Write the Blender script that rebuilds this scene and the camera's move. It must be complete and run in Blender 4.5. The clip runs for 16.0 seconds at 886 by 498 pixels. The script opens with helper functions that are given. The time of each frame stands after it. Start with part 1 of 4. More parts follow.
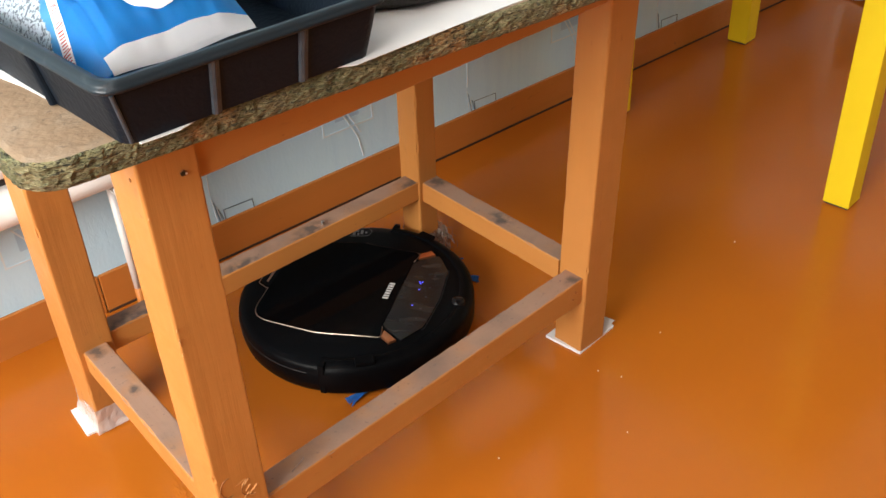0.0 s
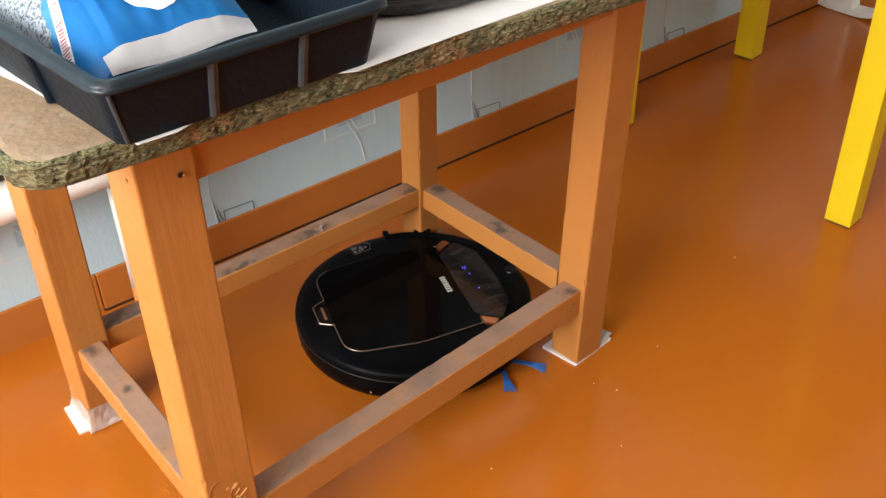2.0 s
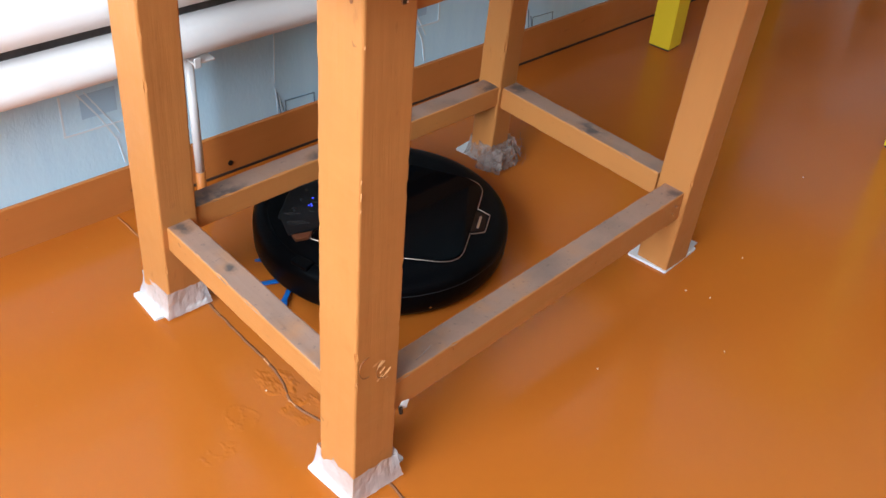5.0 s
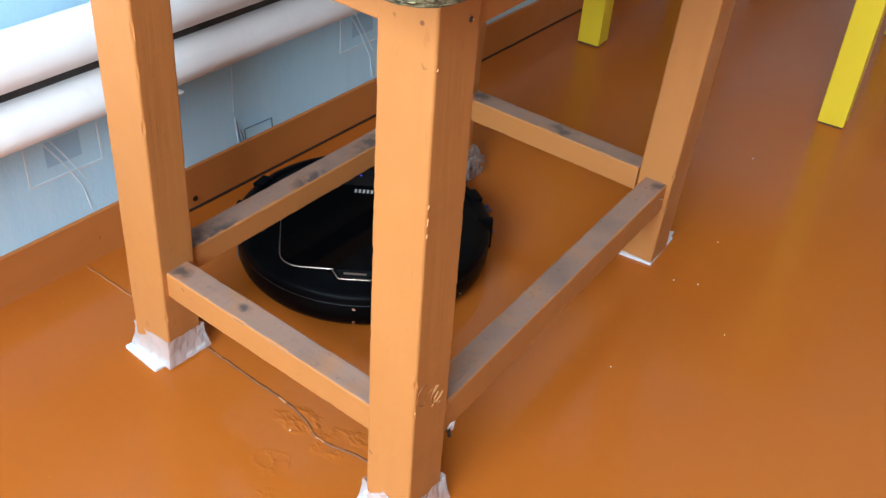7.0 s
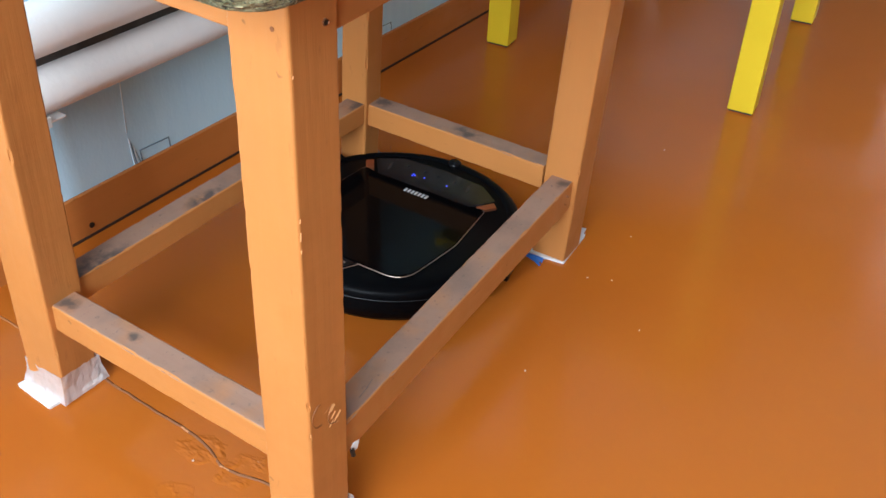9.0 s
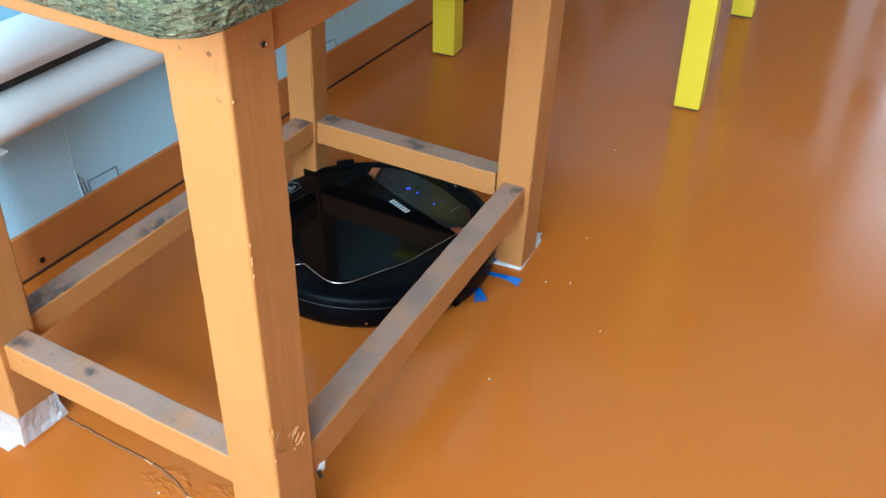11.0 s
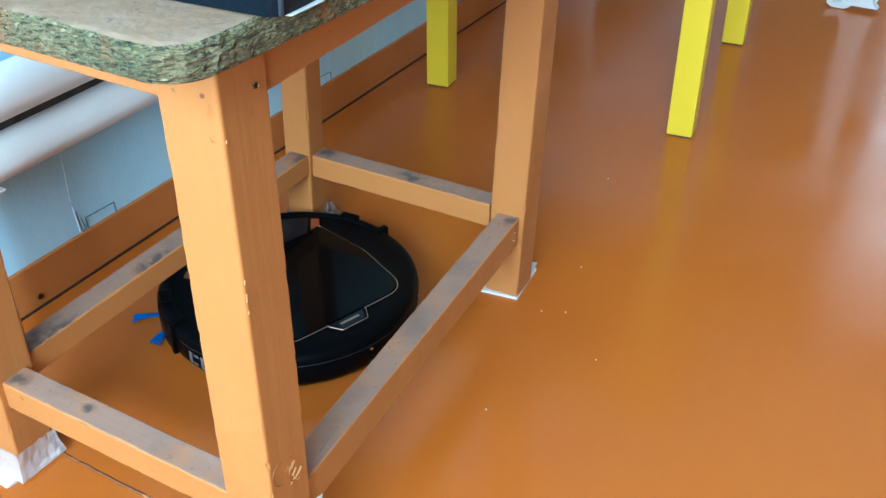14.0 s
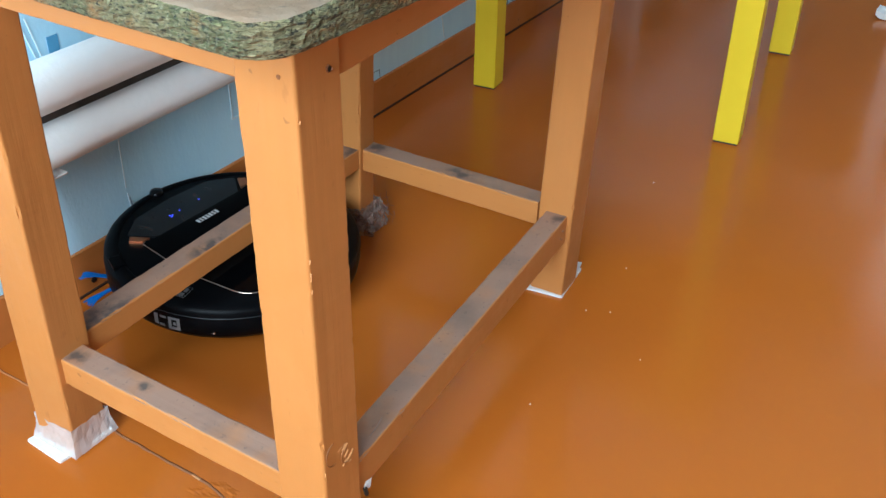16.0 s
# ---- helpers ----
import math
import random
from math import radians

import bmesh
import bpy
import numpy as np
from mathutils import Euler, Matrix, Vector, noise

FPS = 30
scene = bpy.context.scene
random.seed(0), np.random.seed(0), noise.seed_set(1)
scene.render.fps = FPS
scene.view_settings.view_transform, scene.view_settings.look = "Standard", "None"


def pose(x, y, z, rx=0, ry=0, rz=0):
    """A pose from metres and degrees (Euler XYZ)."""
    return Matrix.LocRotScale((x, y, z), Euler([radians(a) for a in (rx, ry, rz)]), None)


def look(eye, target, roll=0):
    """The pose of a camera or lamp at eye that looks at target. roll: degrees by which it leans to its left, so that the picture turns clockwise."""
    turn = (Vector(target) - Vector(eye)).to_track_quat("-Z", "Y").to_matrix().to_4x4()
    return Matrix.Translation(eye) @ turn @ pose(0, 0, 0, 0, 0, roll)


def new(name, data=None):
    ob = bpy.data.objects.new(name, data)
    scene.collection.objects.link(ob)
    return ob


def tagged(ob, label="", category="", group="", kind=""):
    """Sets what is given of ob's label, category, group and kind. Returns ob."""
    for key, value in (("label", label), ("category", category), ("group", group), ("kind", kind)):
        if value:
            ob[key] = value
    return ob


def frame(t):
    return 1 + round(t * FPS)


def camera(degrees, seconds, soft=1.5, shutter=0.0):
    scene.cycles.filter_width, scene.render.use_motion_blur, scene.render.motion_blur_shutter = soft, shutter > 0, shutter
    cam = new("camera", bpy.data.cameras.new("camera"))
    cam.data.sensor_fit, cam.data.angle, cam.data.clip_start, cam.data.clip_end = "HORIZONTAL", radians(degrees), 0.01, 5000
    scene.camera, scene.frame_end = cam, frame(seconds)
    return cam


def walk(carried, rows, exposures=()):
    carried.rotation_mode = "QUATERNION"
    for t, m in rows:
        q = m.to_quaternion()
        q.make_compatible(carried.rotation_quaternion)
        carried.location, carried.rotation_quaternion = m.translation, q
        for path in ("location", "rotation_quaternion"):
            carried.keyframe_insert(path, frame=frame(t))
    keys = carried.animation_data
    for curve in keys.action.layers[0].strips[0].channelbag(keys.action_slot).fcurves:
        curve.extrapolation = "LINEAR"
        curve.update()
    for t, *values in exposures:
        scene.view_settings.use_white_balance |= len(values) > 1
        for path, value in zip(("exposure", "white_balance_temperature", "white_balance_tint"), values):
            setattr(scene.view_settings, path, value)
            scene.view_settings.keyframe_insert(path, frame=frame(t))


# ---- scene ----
import itertools

cam = camera(48.0, 16.0)
PATH = [
    (0, (-0.04, -0.153, 0.919), (0.982, 1.121, -0.235), -2.8),
    (0.5, (-0.037, -0.149, 0.921), (0.984, 1.127, -0.232), -1.2),
    (1, (-0.028, -0.156, 0.921), (0.993, 1.122, -0.229), -1.8),
    (1.5, (-0.034, -0.158, 0.919), (0.989, 1.122, -0.227), -1.5),
    (2, (-0.033, -0.153, 0.919), (0.989, 1.129, -0.225), -1.3),
    (2.5, (-0.035, -0.152, 0.926), (0.987, 1.134, -0.215), 0.5),
    (3, (-0.041, -0.169, 0.92), (0.965, 1.129, -0.22), -0.9),
    (3.5, (-0.042, -0.163, 0.901), (0.958, 1.125, -0.257), -1.7),
    (4, (-0.15, -0.129, 0.864), (0.859, 1.158, -0.288), -1.0),
    (4.2, (-0.213, -0.07, 0.813), (0.809, 1.183, -0.364), 0.5),
    (6.3, (-0.213, 0.05, 0.818), (1.052, 1.039, -0.374), 6.1),
    (6.5, (-0.246, 0.074, 0.822), (1.032, 1.052, -0.366), 5.5),
    (7, (-0.304, 0.125, 0.803), (1.001, 1.073, -0.38), 4.5),
    (7.5, (-0.307, 0.119, 0.787), (0.998, 1.063, -0.398), 4.0),
    (8, (-0.301, 0.113, 0.783), (1.01, 1.055, -0.397), 5.5),
    (8.5, (-0.286, 0.112, 0.787), (1.042, 1.038, -0.387), 4.4),
    (9, (-0.251, 0.098, 0.79), (1.121, 0.968, -0.376), 3.0),
    (9.2, (-0.246, 0.094, 0.793), (1.134, 0.95, -0.374), 2.2),
    (11.5, (-0.244, 0.094, 0.791), (1.183, 0.905, -0.352), 0.9),
    (12, (-0.243, 0.093, 0.792), (1.187, 0.907, -0.346), 0.6),
    (12.5, (-0.245, 0.092, 0.795), (1.19, 0.91, -0.331), 0.6),
    (13, (-0.247, 0.092, 0.799), (1.196, 0.912, -0.317), 1.1),
    (13.5, (-0.241, 0.092, 0.794), (1.203, 0.914, -0.319), 0.7),
    (14, (-0.246, 0.087, 0.801), (1.203, 0.914, -0.302), 0.2),
    (14.5, (-0.262, 0.091, 0.79), (1.191, 0.92, -0.307), 1.1),
    (15, (-0.275, 0.099, 0.793), (1.162, 0.957, -0.302), 2.1),
    (15.5, (-0.271, 0.097, 0.795), (1.16, 0.967, -0.297), 1.7),
    (16, (-0.275, 0.098, 0.794), (1.151, 0.979, -0.296), 0.9),
]
# seconds, stops, kelvin, tint of the camera's own adjustment
EXPOSURES = [(0.0, 0.20, 6750, 10), (3.5, 0.20, 6800, 10), (4.0, 0.13, 6300, 9), (6.5, 0.04, 5150, 2), (7.5, -0.11, 5400, 5), (8.5, -0.07, 5600, 7),
             (9.2, 0.11, 5450, 5), (11.5, 0.32, 4480, -11), (12.5, 0.33, 4480, -11), (14.0, 0.32, 4480, -11), (15.0, 0.13, 4900, -6), (16.0, 0.02, 5100, -3)]
walk(cam, [(t, look(eye, target, roll)) for t, eye, target, roll in PATH],
     exposures=EXPOSURES)

# ---- world and lights ----
world = bpy.data.worlds.new("world")
scene.world = world
world.use_nodes = True
wn = world.node_tree.nodes
sky = wn.new("ShaderNodeTexSky")
sky.sky_type, sky.sun_disc = "NISHITA", False
sky.sun_elevation, sky.sun_rotation = radians(40), radians(250)
world.node_tree.links.new(sky.outputs[0], wn["Background"].inputs[0])
wn["Background"].inputs[1].default_value = 0.12


def window_light(name, m, sx, sy, watts, colour):
    """The sky's light in a window's opening."""
    d = bpy.data.lights.new(name, "AREA")
    d.shape, d.size, d.size_y, d.energy, d.color = "RECTANGLE", sx, sy, watts, colour
    ob = new(name, d)
    ob.matrix_world = m
    return ob


window_light("window_light_west", look((-1.97, 0.02, 1.60), (0.6, 0.15, 1.40)), 2.0, 1.30, 156, (1.0, 0.985, 0.96))
window_light("window_light_east_a", look((4.57, -0.10, 1.55), (1.0, -0.1, 1.2)), 1.05, 1.45, 13, (1.0, 0.94, 0.86))
window_light("window_light_east_b", look((4.57, -1.38, 1.55), (1.0, -1.3, 1.2)), 1.0, 1.45, 13, (1.0, 0.94, 0.86))


# ---- materials ----
class Mat:
    """A node material, built up link by link."""

    def __init__(self, name, colour, rough=0.5, metal=0.0, spec=0.5):
        self.m = bpy.data.materials.new(name)
        self.m.use_nodes = True
        self.t = self.m.node_tree
        self.b = self.t.nodes["Principled BSDF"]
        self.b.inputs["Base Color"].default_value = (*colour, 1)
        self.b.inputs["Roughness"].default_value = rough
        self.b.inputs["Metallic"].default_value = metal
        self.b.inputs["Specular IOR Level"].default_value = spec
        self.colour = None
        self.coord = self.t.nodes.new("ShaderNodeTexCoord").outputs["Object"]
        self.height = None

    def node(self, kind, **inputs):
        n = self.t.nodes.new(kind)
        for k, v in inputs.items():
            n.inputs[k].default_value = v
        return n

    def link(self, a, b):
        self.t.links.new(a, b)

    def noise(self, scale, detail=4.0, stretch=(1, 1, 1), rough=0.55, lo=0.35, hi=0.65):
        mp = self.node("ShaderNodeMapping")
        mp.inputs["Scale"].default_value = stretch
        self.link(self.coord, mp.inputs["Vector"])
        n = self.node("ShaderNodeTexNoise", Scale=scale, Detail=detail, Roughness=rough)
        self.link(mp.outputs[0], n.inputs["Vector"])
        r = self.node("ShaderNodeMapRange")
        r.inputs["From Min"].default_value, r.inputs["From Max"].default_value = lo, hi
        self.link(n.outputs["Fac"], r.inputs["Value"])
        return r.outputs[0]

    def base(self):
        if self.colour is None:
            n = self.node("ShaderNodeRGB")
            n.outputs[0].default_value = self.b.inputs["Base Color"].default_value
            self.colour = n.outputs[0]
        return self.colour

    def tint(self, fac, colour, amount=1.0):
        """Mixes a colour over the base where fac is high."""
        k = self.node("ShaderNodeMath")
        k.operation = "MULTIPLY"
        k.inputs[1].default_value = amount
        self.link(fac, k.inputs[0])
        mx = self.t.nodes.new("ShaderNodeMix")
        mx.data_type = "RGBA"
        self.link(k.outputs[0], mx.inputs[0])
        self.link(self.base(), mx.inputs[6])
        mx.inputs[7].default_value = (*colour, 1)
        self.colour = mx.outputs[2]
        self.link(self.colour, self.b.inputs["Base Color"])
        return self

    def bump(self, fac, dist, strength=1.0):
        n = self.node("ShaderNodeBump", Strength=strength, Distance=dist)
        self.link(fac, n.inputs["Height"])
        if self.height is not None:
            self.link(self.height, n.inputs["Normal"])
        self.height = n.outputs[0]
        self.link(self.height, self.b.inputs["Normal"])
        return self

    def gloss(self, fac, lo, hi):
        r = self.node("ShaderNodeMapRange")
        r.inputs["To Min"].default_value, r.inputs["To Max"].default_value = lo, hi
        self.link(fac, r.inputs["Value"])
        self.link(r.outputs[0], self.b.inputs["Roughness"])
        return self

    def stain(self, x, y, rx, ry):
        """A soft, ragged stain about a place of the thing's own plan."""
        mp = self.node("ShaderNodeMapping")
        mp.inputs["Scale"].default_value = (1 / rx, 1 / ry, 0)
        mp.inputs["Location"].default_value = (-x / rx, -y / ry, 0)
        self.link(self.coord, mp.inputs["Vector"])
        g = self.node("ShaderNodeTexGradient")
        g.gradient_type = "SPHERICAL"
        self.link(mp.outputs[0], g.inputs[0])
        k = self.node("ShaderNodeMath")
        k.operation = "MULTIPLY"
        self.link(g.outputs["Fac"], k.inputs[0])
        self.link(self.noise(70, 6, lo=0.30, hi=0.62), k.inputs[1])
        r = self.node("ShaderNodeMapRange")
        r.inputs["From Min"].default_value, r.inputs["From Max"].default_value = 0.05, 0.55
        self.link(k.outputs[0], r.inputs["Value"])
        return r.outputs[0]

    def upward(self, fac):
        """fac, kept only on faces that look up."""
        g = self.t.nodes.new("ShaderNodeNewGeometry")
        s = self.t.nodes.new("ShaderNodeSeparateXYZ")
        self.link(g.outputs["Normal"], s.inputs[0])
        r = self.node("ShaderNodeMapRange")
        r.inputs["From Min"].default_value, r.inputs["From Max"].default_value = 0.75, 0.95
        self.link(s.outputs[2], r.inputs["Value"])
        k = self.node("ShaderNodeMath")
        k.operation = "MULTIPLY"
        self.link(r.outputs[0], k.inputs[0])
        self.link(fac, k.inputs[1])
        return k.outputs[0]


def wood_paint(name, colour, stretch):
    w = Mat(name, colour, 0.42, 0.0, 0.32)
    w.tint(w.noise(5, 3), [c * 0.84 for c in colour], 0.55)
    w.tint(w.noise(38, 5, stretch, lo=0.5, hi=0.8), [c * 0.8 for c in colour], 0.4)
    w.tint(w.noise(70, 2, lo=0.735, hi=0.77), (0.16, 0.07, 0.025), 0.6)
    w.tint(w.noise(95, 4, [min(1, k * 6) for k in stretch], lo=0.66, hi=0.72), (0.27, 0.10, 0.028), 0.3)
    w.bump(w.noise(60, 6, stretch), 0.0010, 0.3)
    w.bump(w.noise(14, 2), 0.002, 0.3)
    w.gloss(w.noise(18, 3), 0.40, 0.58)
    return w


ORANGE = (0.485, 0.200, 0.050)
leg_paint = wood_paint("orange_leg_paint", ORANGE, (1, 1, 0.06))
rail_x = wood_paint("orange_rail_paint_long", ORANGE, (0.06, 1, 1))
rail_y = wood_paint("orange_rail_paint_cross", ORANGE, (1, 0.06, 1))
# soft dark smears of dirt on the rails: place on the table, half length and half width
SPOTS = {"orange_dusty_long": ((0.070, 0.182, 0.045, 0.020), (-0.050, 0.176, 0.040, 0.018), (-0.215, 0.172, 0.060, 0.030), (0.245, 0.182, 0.030, 0.025), (0.258, -0.142, 0.020, 0.014)),
         "orange_dusty_cross": ((-0.272, 0.150, 0.016, 0.018), (-0.268, 0.056, 0.010, 0.014), (0.280, 0.165, 0.022, 0.030), (0.282, 0.020, 0.020, 0.030))}
dusty = []
for src, st in ((("orange_dusty_long"), (0.06, 1, 1)), (("orange_dusty_cross"), (1, 0.06, 1))):
    w = wood_paint(src, ORANGE, st)
    w.tint(w.upward(w.noise(20, 5, lo=0.05, hi=0.5)), (0.30, 0.20, 0.155), 0.85)
    w.tint(w.upward(w.noise(13, 6, lo=0.50, hi=0.78)), (0.11, 0.09, 0.078), 0.7)
    w.tint(w.upward(w.noise(150, 4, lo=0.62, hi=0.72)), (0.10, 0.08, 0.07), 0.5)
    for spot in SPOTS[src]:
        w.tint(w.upward(w.stain(*spot)), (0.07, 0.06, 0.055), 0.85)
    dusty.append(w)

floor_paint = Mat("brown_floor_paint", (0.43, 0.122, 0.0115), 0.2, 0.0, 0.31)
floor_paint.tint(floor_paint.noise(1.6, 3), (0.39, 0.106, 0.0105), 0.6)
floor_paint.tint(floor_paint.noise(9, 5, lo=0.5, hi=0.8), (0.42, 0.125, 0.018), 0.4)
floor_paint.tint(floor_paint.noise(160, 2, lo=0.775, hi=0.80), (0.5, 0.32, 0.2), 0.45)
floor_paint.bump(floor_paint.noise(4, 2), 0.004, 0.10)
floor_paint.bump(floor_paint.noise(70, 4), 0.0004, 0.15)
floor_paint.gloss(floor_paint.noise(5, 5), 0.11, 0.24)

seam_dark = Mat("seam_dirt", (0.17, 0.060, 0.018), 0.7)
seam_dark.tint(seam_dark.noise(60, 4), (0.22, 0.08, 0.022))
gap_dark = Mat("dark_floor_gap", (0.035, 0.014, 0.007), 0.8)
scrape = Mat("bare_scrape", (0.46, 0.21, 0.08), 0.5)
seam_pale = Mat("dusty_seam", (0.36, 0.13, 0.035), 0.6)

crumb_pale = Mat("pale_crumb", (0.72, 0.55, 0.40), 0.8)
leg_chip = Mat("chipped_paint", (0.60, 0.29, 0.10), 0.6)
cut_paint = Mat("cut_in_paint", (0.26, 0.095, 0.022), 0.6)
dirt_mat = Mat("dark_dirt", (0.13, 0.10, 0.085), 0.9)
dirt_mat.tint(dirt_mat.noise(120, 4), (0.2, 0.15, 0.12), 0.7)

wallpaper = Mat("pale_blue_wallpaper", (0.53, 0.78, 0.94), 0.75)
wallpaper.tint(wallpaper.noise(7, 4), (0.58, 0.80, 0.92), 0.8)
wallpaper.tint(wallpaper.noise(60, 4, (1, 1, 0.12), lo=0.45, hi=0.75), (0.48, 0.72, 0.89), 0.5)
wallpaper.bump(wallpaper.noise(220, 3, (1, 1, 0.5)), 0.0004, 0.35)
motif_dark = Mat("blue_grey_print", (0.16, 0.25, 0.33), 0.8)
motif_pale = Mat("pale_print", (0.66, 0.77, 0.83), 0.8)
motif_mid = Mat("mid_blue_print", (0.13, 0.34, 0.55), 0.8)
motif_wash = Mat("soft_blue_print", (0.40, 0.60, 0.76), 0.8)
# walls out of view, toned dark to hold down bounced light
plain_wall = Mat("unseen_wall_tone", (0.20, 0.165, 0.115), 0.8)
plain_wall.tint(plain_wall.noise(3, 4), (0.17, 0.14, 0.10), 0.6)
plain_wall.bump(plain_wall.noise(60, 4), 0.001, 0.4)
# ceiling out of view, kept pale to return light from above
ceiling_white = Mat("unseen_ceiling_white", (0.76, 0.75, 0.73), 0.9)
ceiling_white.bump(ceiling_white.noise(50, 4), 0.001, 0.4)

base_paint = wood_paint("baseboard_paint", (0.52, 0.180, 0.036), (0.06, 1, 1))
pipe_paint = Mat("white_pipe_enamel", (0.74, 0.73, 0.71), 0.35)
pipe_paint.tint(pipe_paint.noise(8, 4), (0.64, 0.61, 0.57), 0.5)
pipe_paint.bump(pipe_paint.noise(30, 4), 0.0015, 0.35)
# near-black tone standing in for the shade between the two pipes
dark_gap = Mat("pipe_gap_shade", (0.035, 0.033, 0.032), 0.8)
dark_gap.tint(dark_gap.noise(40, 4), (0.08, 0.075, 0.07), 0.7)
nail_black = Mat("nail_head", (0.03, 0.025, 0.02), 0.45, 0.6)

chip_top = Mat("worn_board_top", (0.33, 0.225, 0.140), 0.6)
chip_top.tint(chip_top.noise(6, 5), (0.22, 0.135, 0.075), 0.7)
chip_top.tint(chip_top.noise(30, 6, lo=0.45, hi=0.66), (0.34, 0.27, 0.20), 0.4)
chip_top.tint(chip_top.noise(120, 3, lo=0.64, hi=0.70), (0.12, 0.08, 0.05), 0.6)
chip_top.bump(chip_top.noise(90, 5), 0.001, 0.5)
chip_edge = Mat("mouldy_chipboard_edge", (0.215, 0.185, 0.085), 0.95)
chip_edge.tint(chip_edge.noise(26, 4, lo=0.42, hi=0.60), (0.115, 0.125, 0.05), 0.8)
chip_edge.tint(chip_edge.noise(240, 5, (0.45, 0.45, 1.5), lo=0.48, hi=0.66), (0.36, 0.30, 0.15), 0.5)
chip_edge.tint(chip_edge.noise(24, 4, lo=0.55, hi=0.66), (0.42, 0.18, 0.045), 0.7)
chip_edge.tint(chip_edge.noise(300, 5, (0.35, 0.35, 1.8), lo=0.56, hi=0.63), (0.020, 0.020, 0.012), 0.8)
chip_edge.tint(chip_edge.noise(420, 4, lo=0.58, hi=0.66), (0.03, 0.035, 0.02), 0.5)
chip_edge.tint(chip_edge.noise(520, 3, (0.6, 0.6, 1.2), lo=0.54, hi=0.62), (0.40, 0.34, 0.20), 0.4)
chip_edge.tint(chip_edge.noise(360, 4, (0.55, 0.55, 1.5), lo=0.60, hi=0.64), (0.012, 0.012, 0.008), 0.8)
chip_edge.bump(chip_edge.noise(260, 6, (0.4, 0.4, 1.5)), 0.005, 1.0)

paper = Mat("white_paper", (0.78, 0.78, 0.77), 0.8)
paper.tint(paper.noise(14, 4), (0.66, 0.66, 0.67), 0.6)
tape = Mat("clear_sticky_tape", (0.78, 0.77, 0.77), 0.25)
tape.b.inputs["Alpha"].default_value = 0.45
tape.tint(tape.noise(30, 3), (0.70, 0.66, 0.64), 0.6)
tape.bump(tape.noise(26, 2), 0.004, 0.5)
tape_dirty = Mat("dusty_sticky_tape", (0.56, 0.48, 0.43), 0.2)
tape_dirty.b.inputs["Alpha"].default_value = 0.5
tape_dirty.tint(tape_dirty.noise(60, 4), (0.20, 0.12, 0.085), 0.7)
tape_dirty.bump(tape_dirty.noise(70, 3), 0.004, 0.8)
fluff = Mat("grey_brown_fluff", (0.10, 0.065, 0.05), 0.95)
fluff.tint(fluff.noise(90, 3), (0.22, 0.17, 0.15), 0.6)

yellow = Mat("yellow_enamel", (0.84, 0.62, 0.02), 0.48, 0.0, 0.2)
yellow.tint(yellow.noise(8, 3), (0.78, 0.58, 0.015), 0.5)
yellow.bump(yellow.noise(40, 3, (1, 1, 0.2)), 0.0008, 0.3)
foot_black = Mat("black_foot_pad", (0.03, 0.028, 0.025), 0.6)

tray_black = Mat("black_tray_plastic", (0.0050, 0.0086, 0.0138), 0.42, 0, 0.11)
tray_black.tint(tray_black.noise(18, 4), (0.0055, 0.0095, 0.0150), 0.8)
tray_black.bump(tray_black.noise(220, 3), 0.0004, 0.5)
# paler than the tray, to stand for window light caught on the ridges
tray_rib = Mat("highlit_tray_rib", (0.022, 0.034, 0.046), 0.42, 0, 0.4)
tray_rib.tint(tray_rib.noise(60, 4), (0.06, 0.072, 0.085), 0.6)
tray_rim = Mat("dusty_tray_rim", (0.008, 0.014, 0.019), 0.34, 0, 0.3)
tray_rim.tint(tray_rim.noise(60, 5, lo=0.60, hi=0.78), (0.12, 0.13, 0.14), 0.35)
bag_blue = Mat("blue_bag_film", (0.006, 0.20, 0.60), 0.26)
bag_blue.tint(bag_blue.noise(9, 3), (0.010, 0.30, 0.74), 0.7)
bag_white = Mat("white_bag_film", (0.80, 0.81, 0.82), 0.35)
bag_white.tint(bag_white.noise(12, 3), (0.68, 0.70, 0.73), 0.6)
bag_pale = Mat("speckled_print", (0.62, 0.70, 0.76), 0.5)
bag_pale.tint(bag_pale.noise(420, 4, lo=0.50, hi=0.58), (0.10, 0.13, 0.17), 0.9)
bag_red = Mat("red_bag_print", (0.50, 0.05, 0.06), 0.4)
bag_sky = Mat("pale_blue_film", (0.10, 0.40, 0.72), 0.3)
bag_sky.tint(bag_sky.noise(40, 3), (0.03, 0.25, 0.62), 0.8)
glossy_film = Mat("black_glossy_film", (0.012, 0.012, 0.013), 0.16)
glossy_film.bump(glossy_film.noise(18, 4, (0.3, 1, 1)), 0.006, 0.6)

rv_body = Mat("matt_black_plastic", (0.0018, 0.0021, 0.0027), 0.36, 0, 0.05)
rv_body.tint(rv_body.noise(30, 4, lo=0.5, hi=0.8), (0.0045, 0.0046, 0.005), 0.6)
rv_body.bump(rv_body.noise(600, 2), 0.0002, 0.3)
rv_lid = Mat("piano_black_lid", (0.0014, 0.0016, 0.0020), 0.06, 0, 0.07)
rv_lid.gloss(rv_lid.noise(50, 5), 0.04, 0.13)
rv_panel = Mat("smoked_display", (0.009, 0.009, 0.010), 0.2, 0, 0.3)
rv_panel.tint(rv_panel.noise(80, 4, (1, 0.3, 1), lo=0.5, hi=0.7), (0.028, 0.026, 0.025), 0.8)
copper = Mat("copper_trim", (0.60, 0.25, 0.12), 0.30, 0.9)
fine_line = Mat("pale_copper_line", (0.50, 0.38, 0.31), 0.3, 0.9)
silver = Mat("silver_contact", (0.75, 0.75, 0.76), 0.25, 1.0)
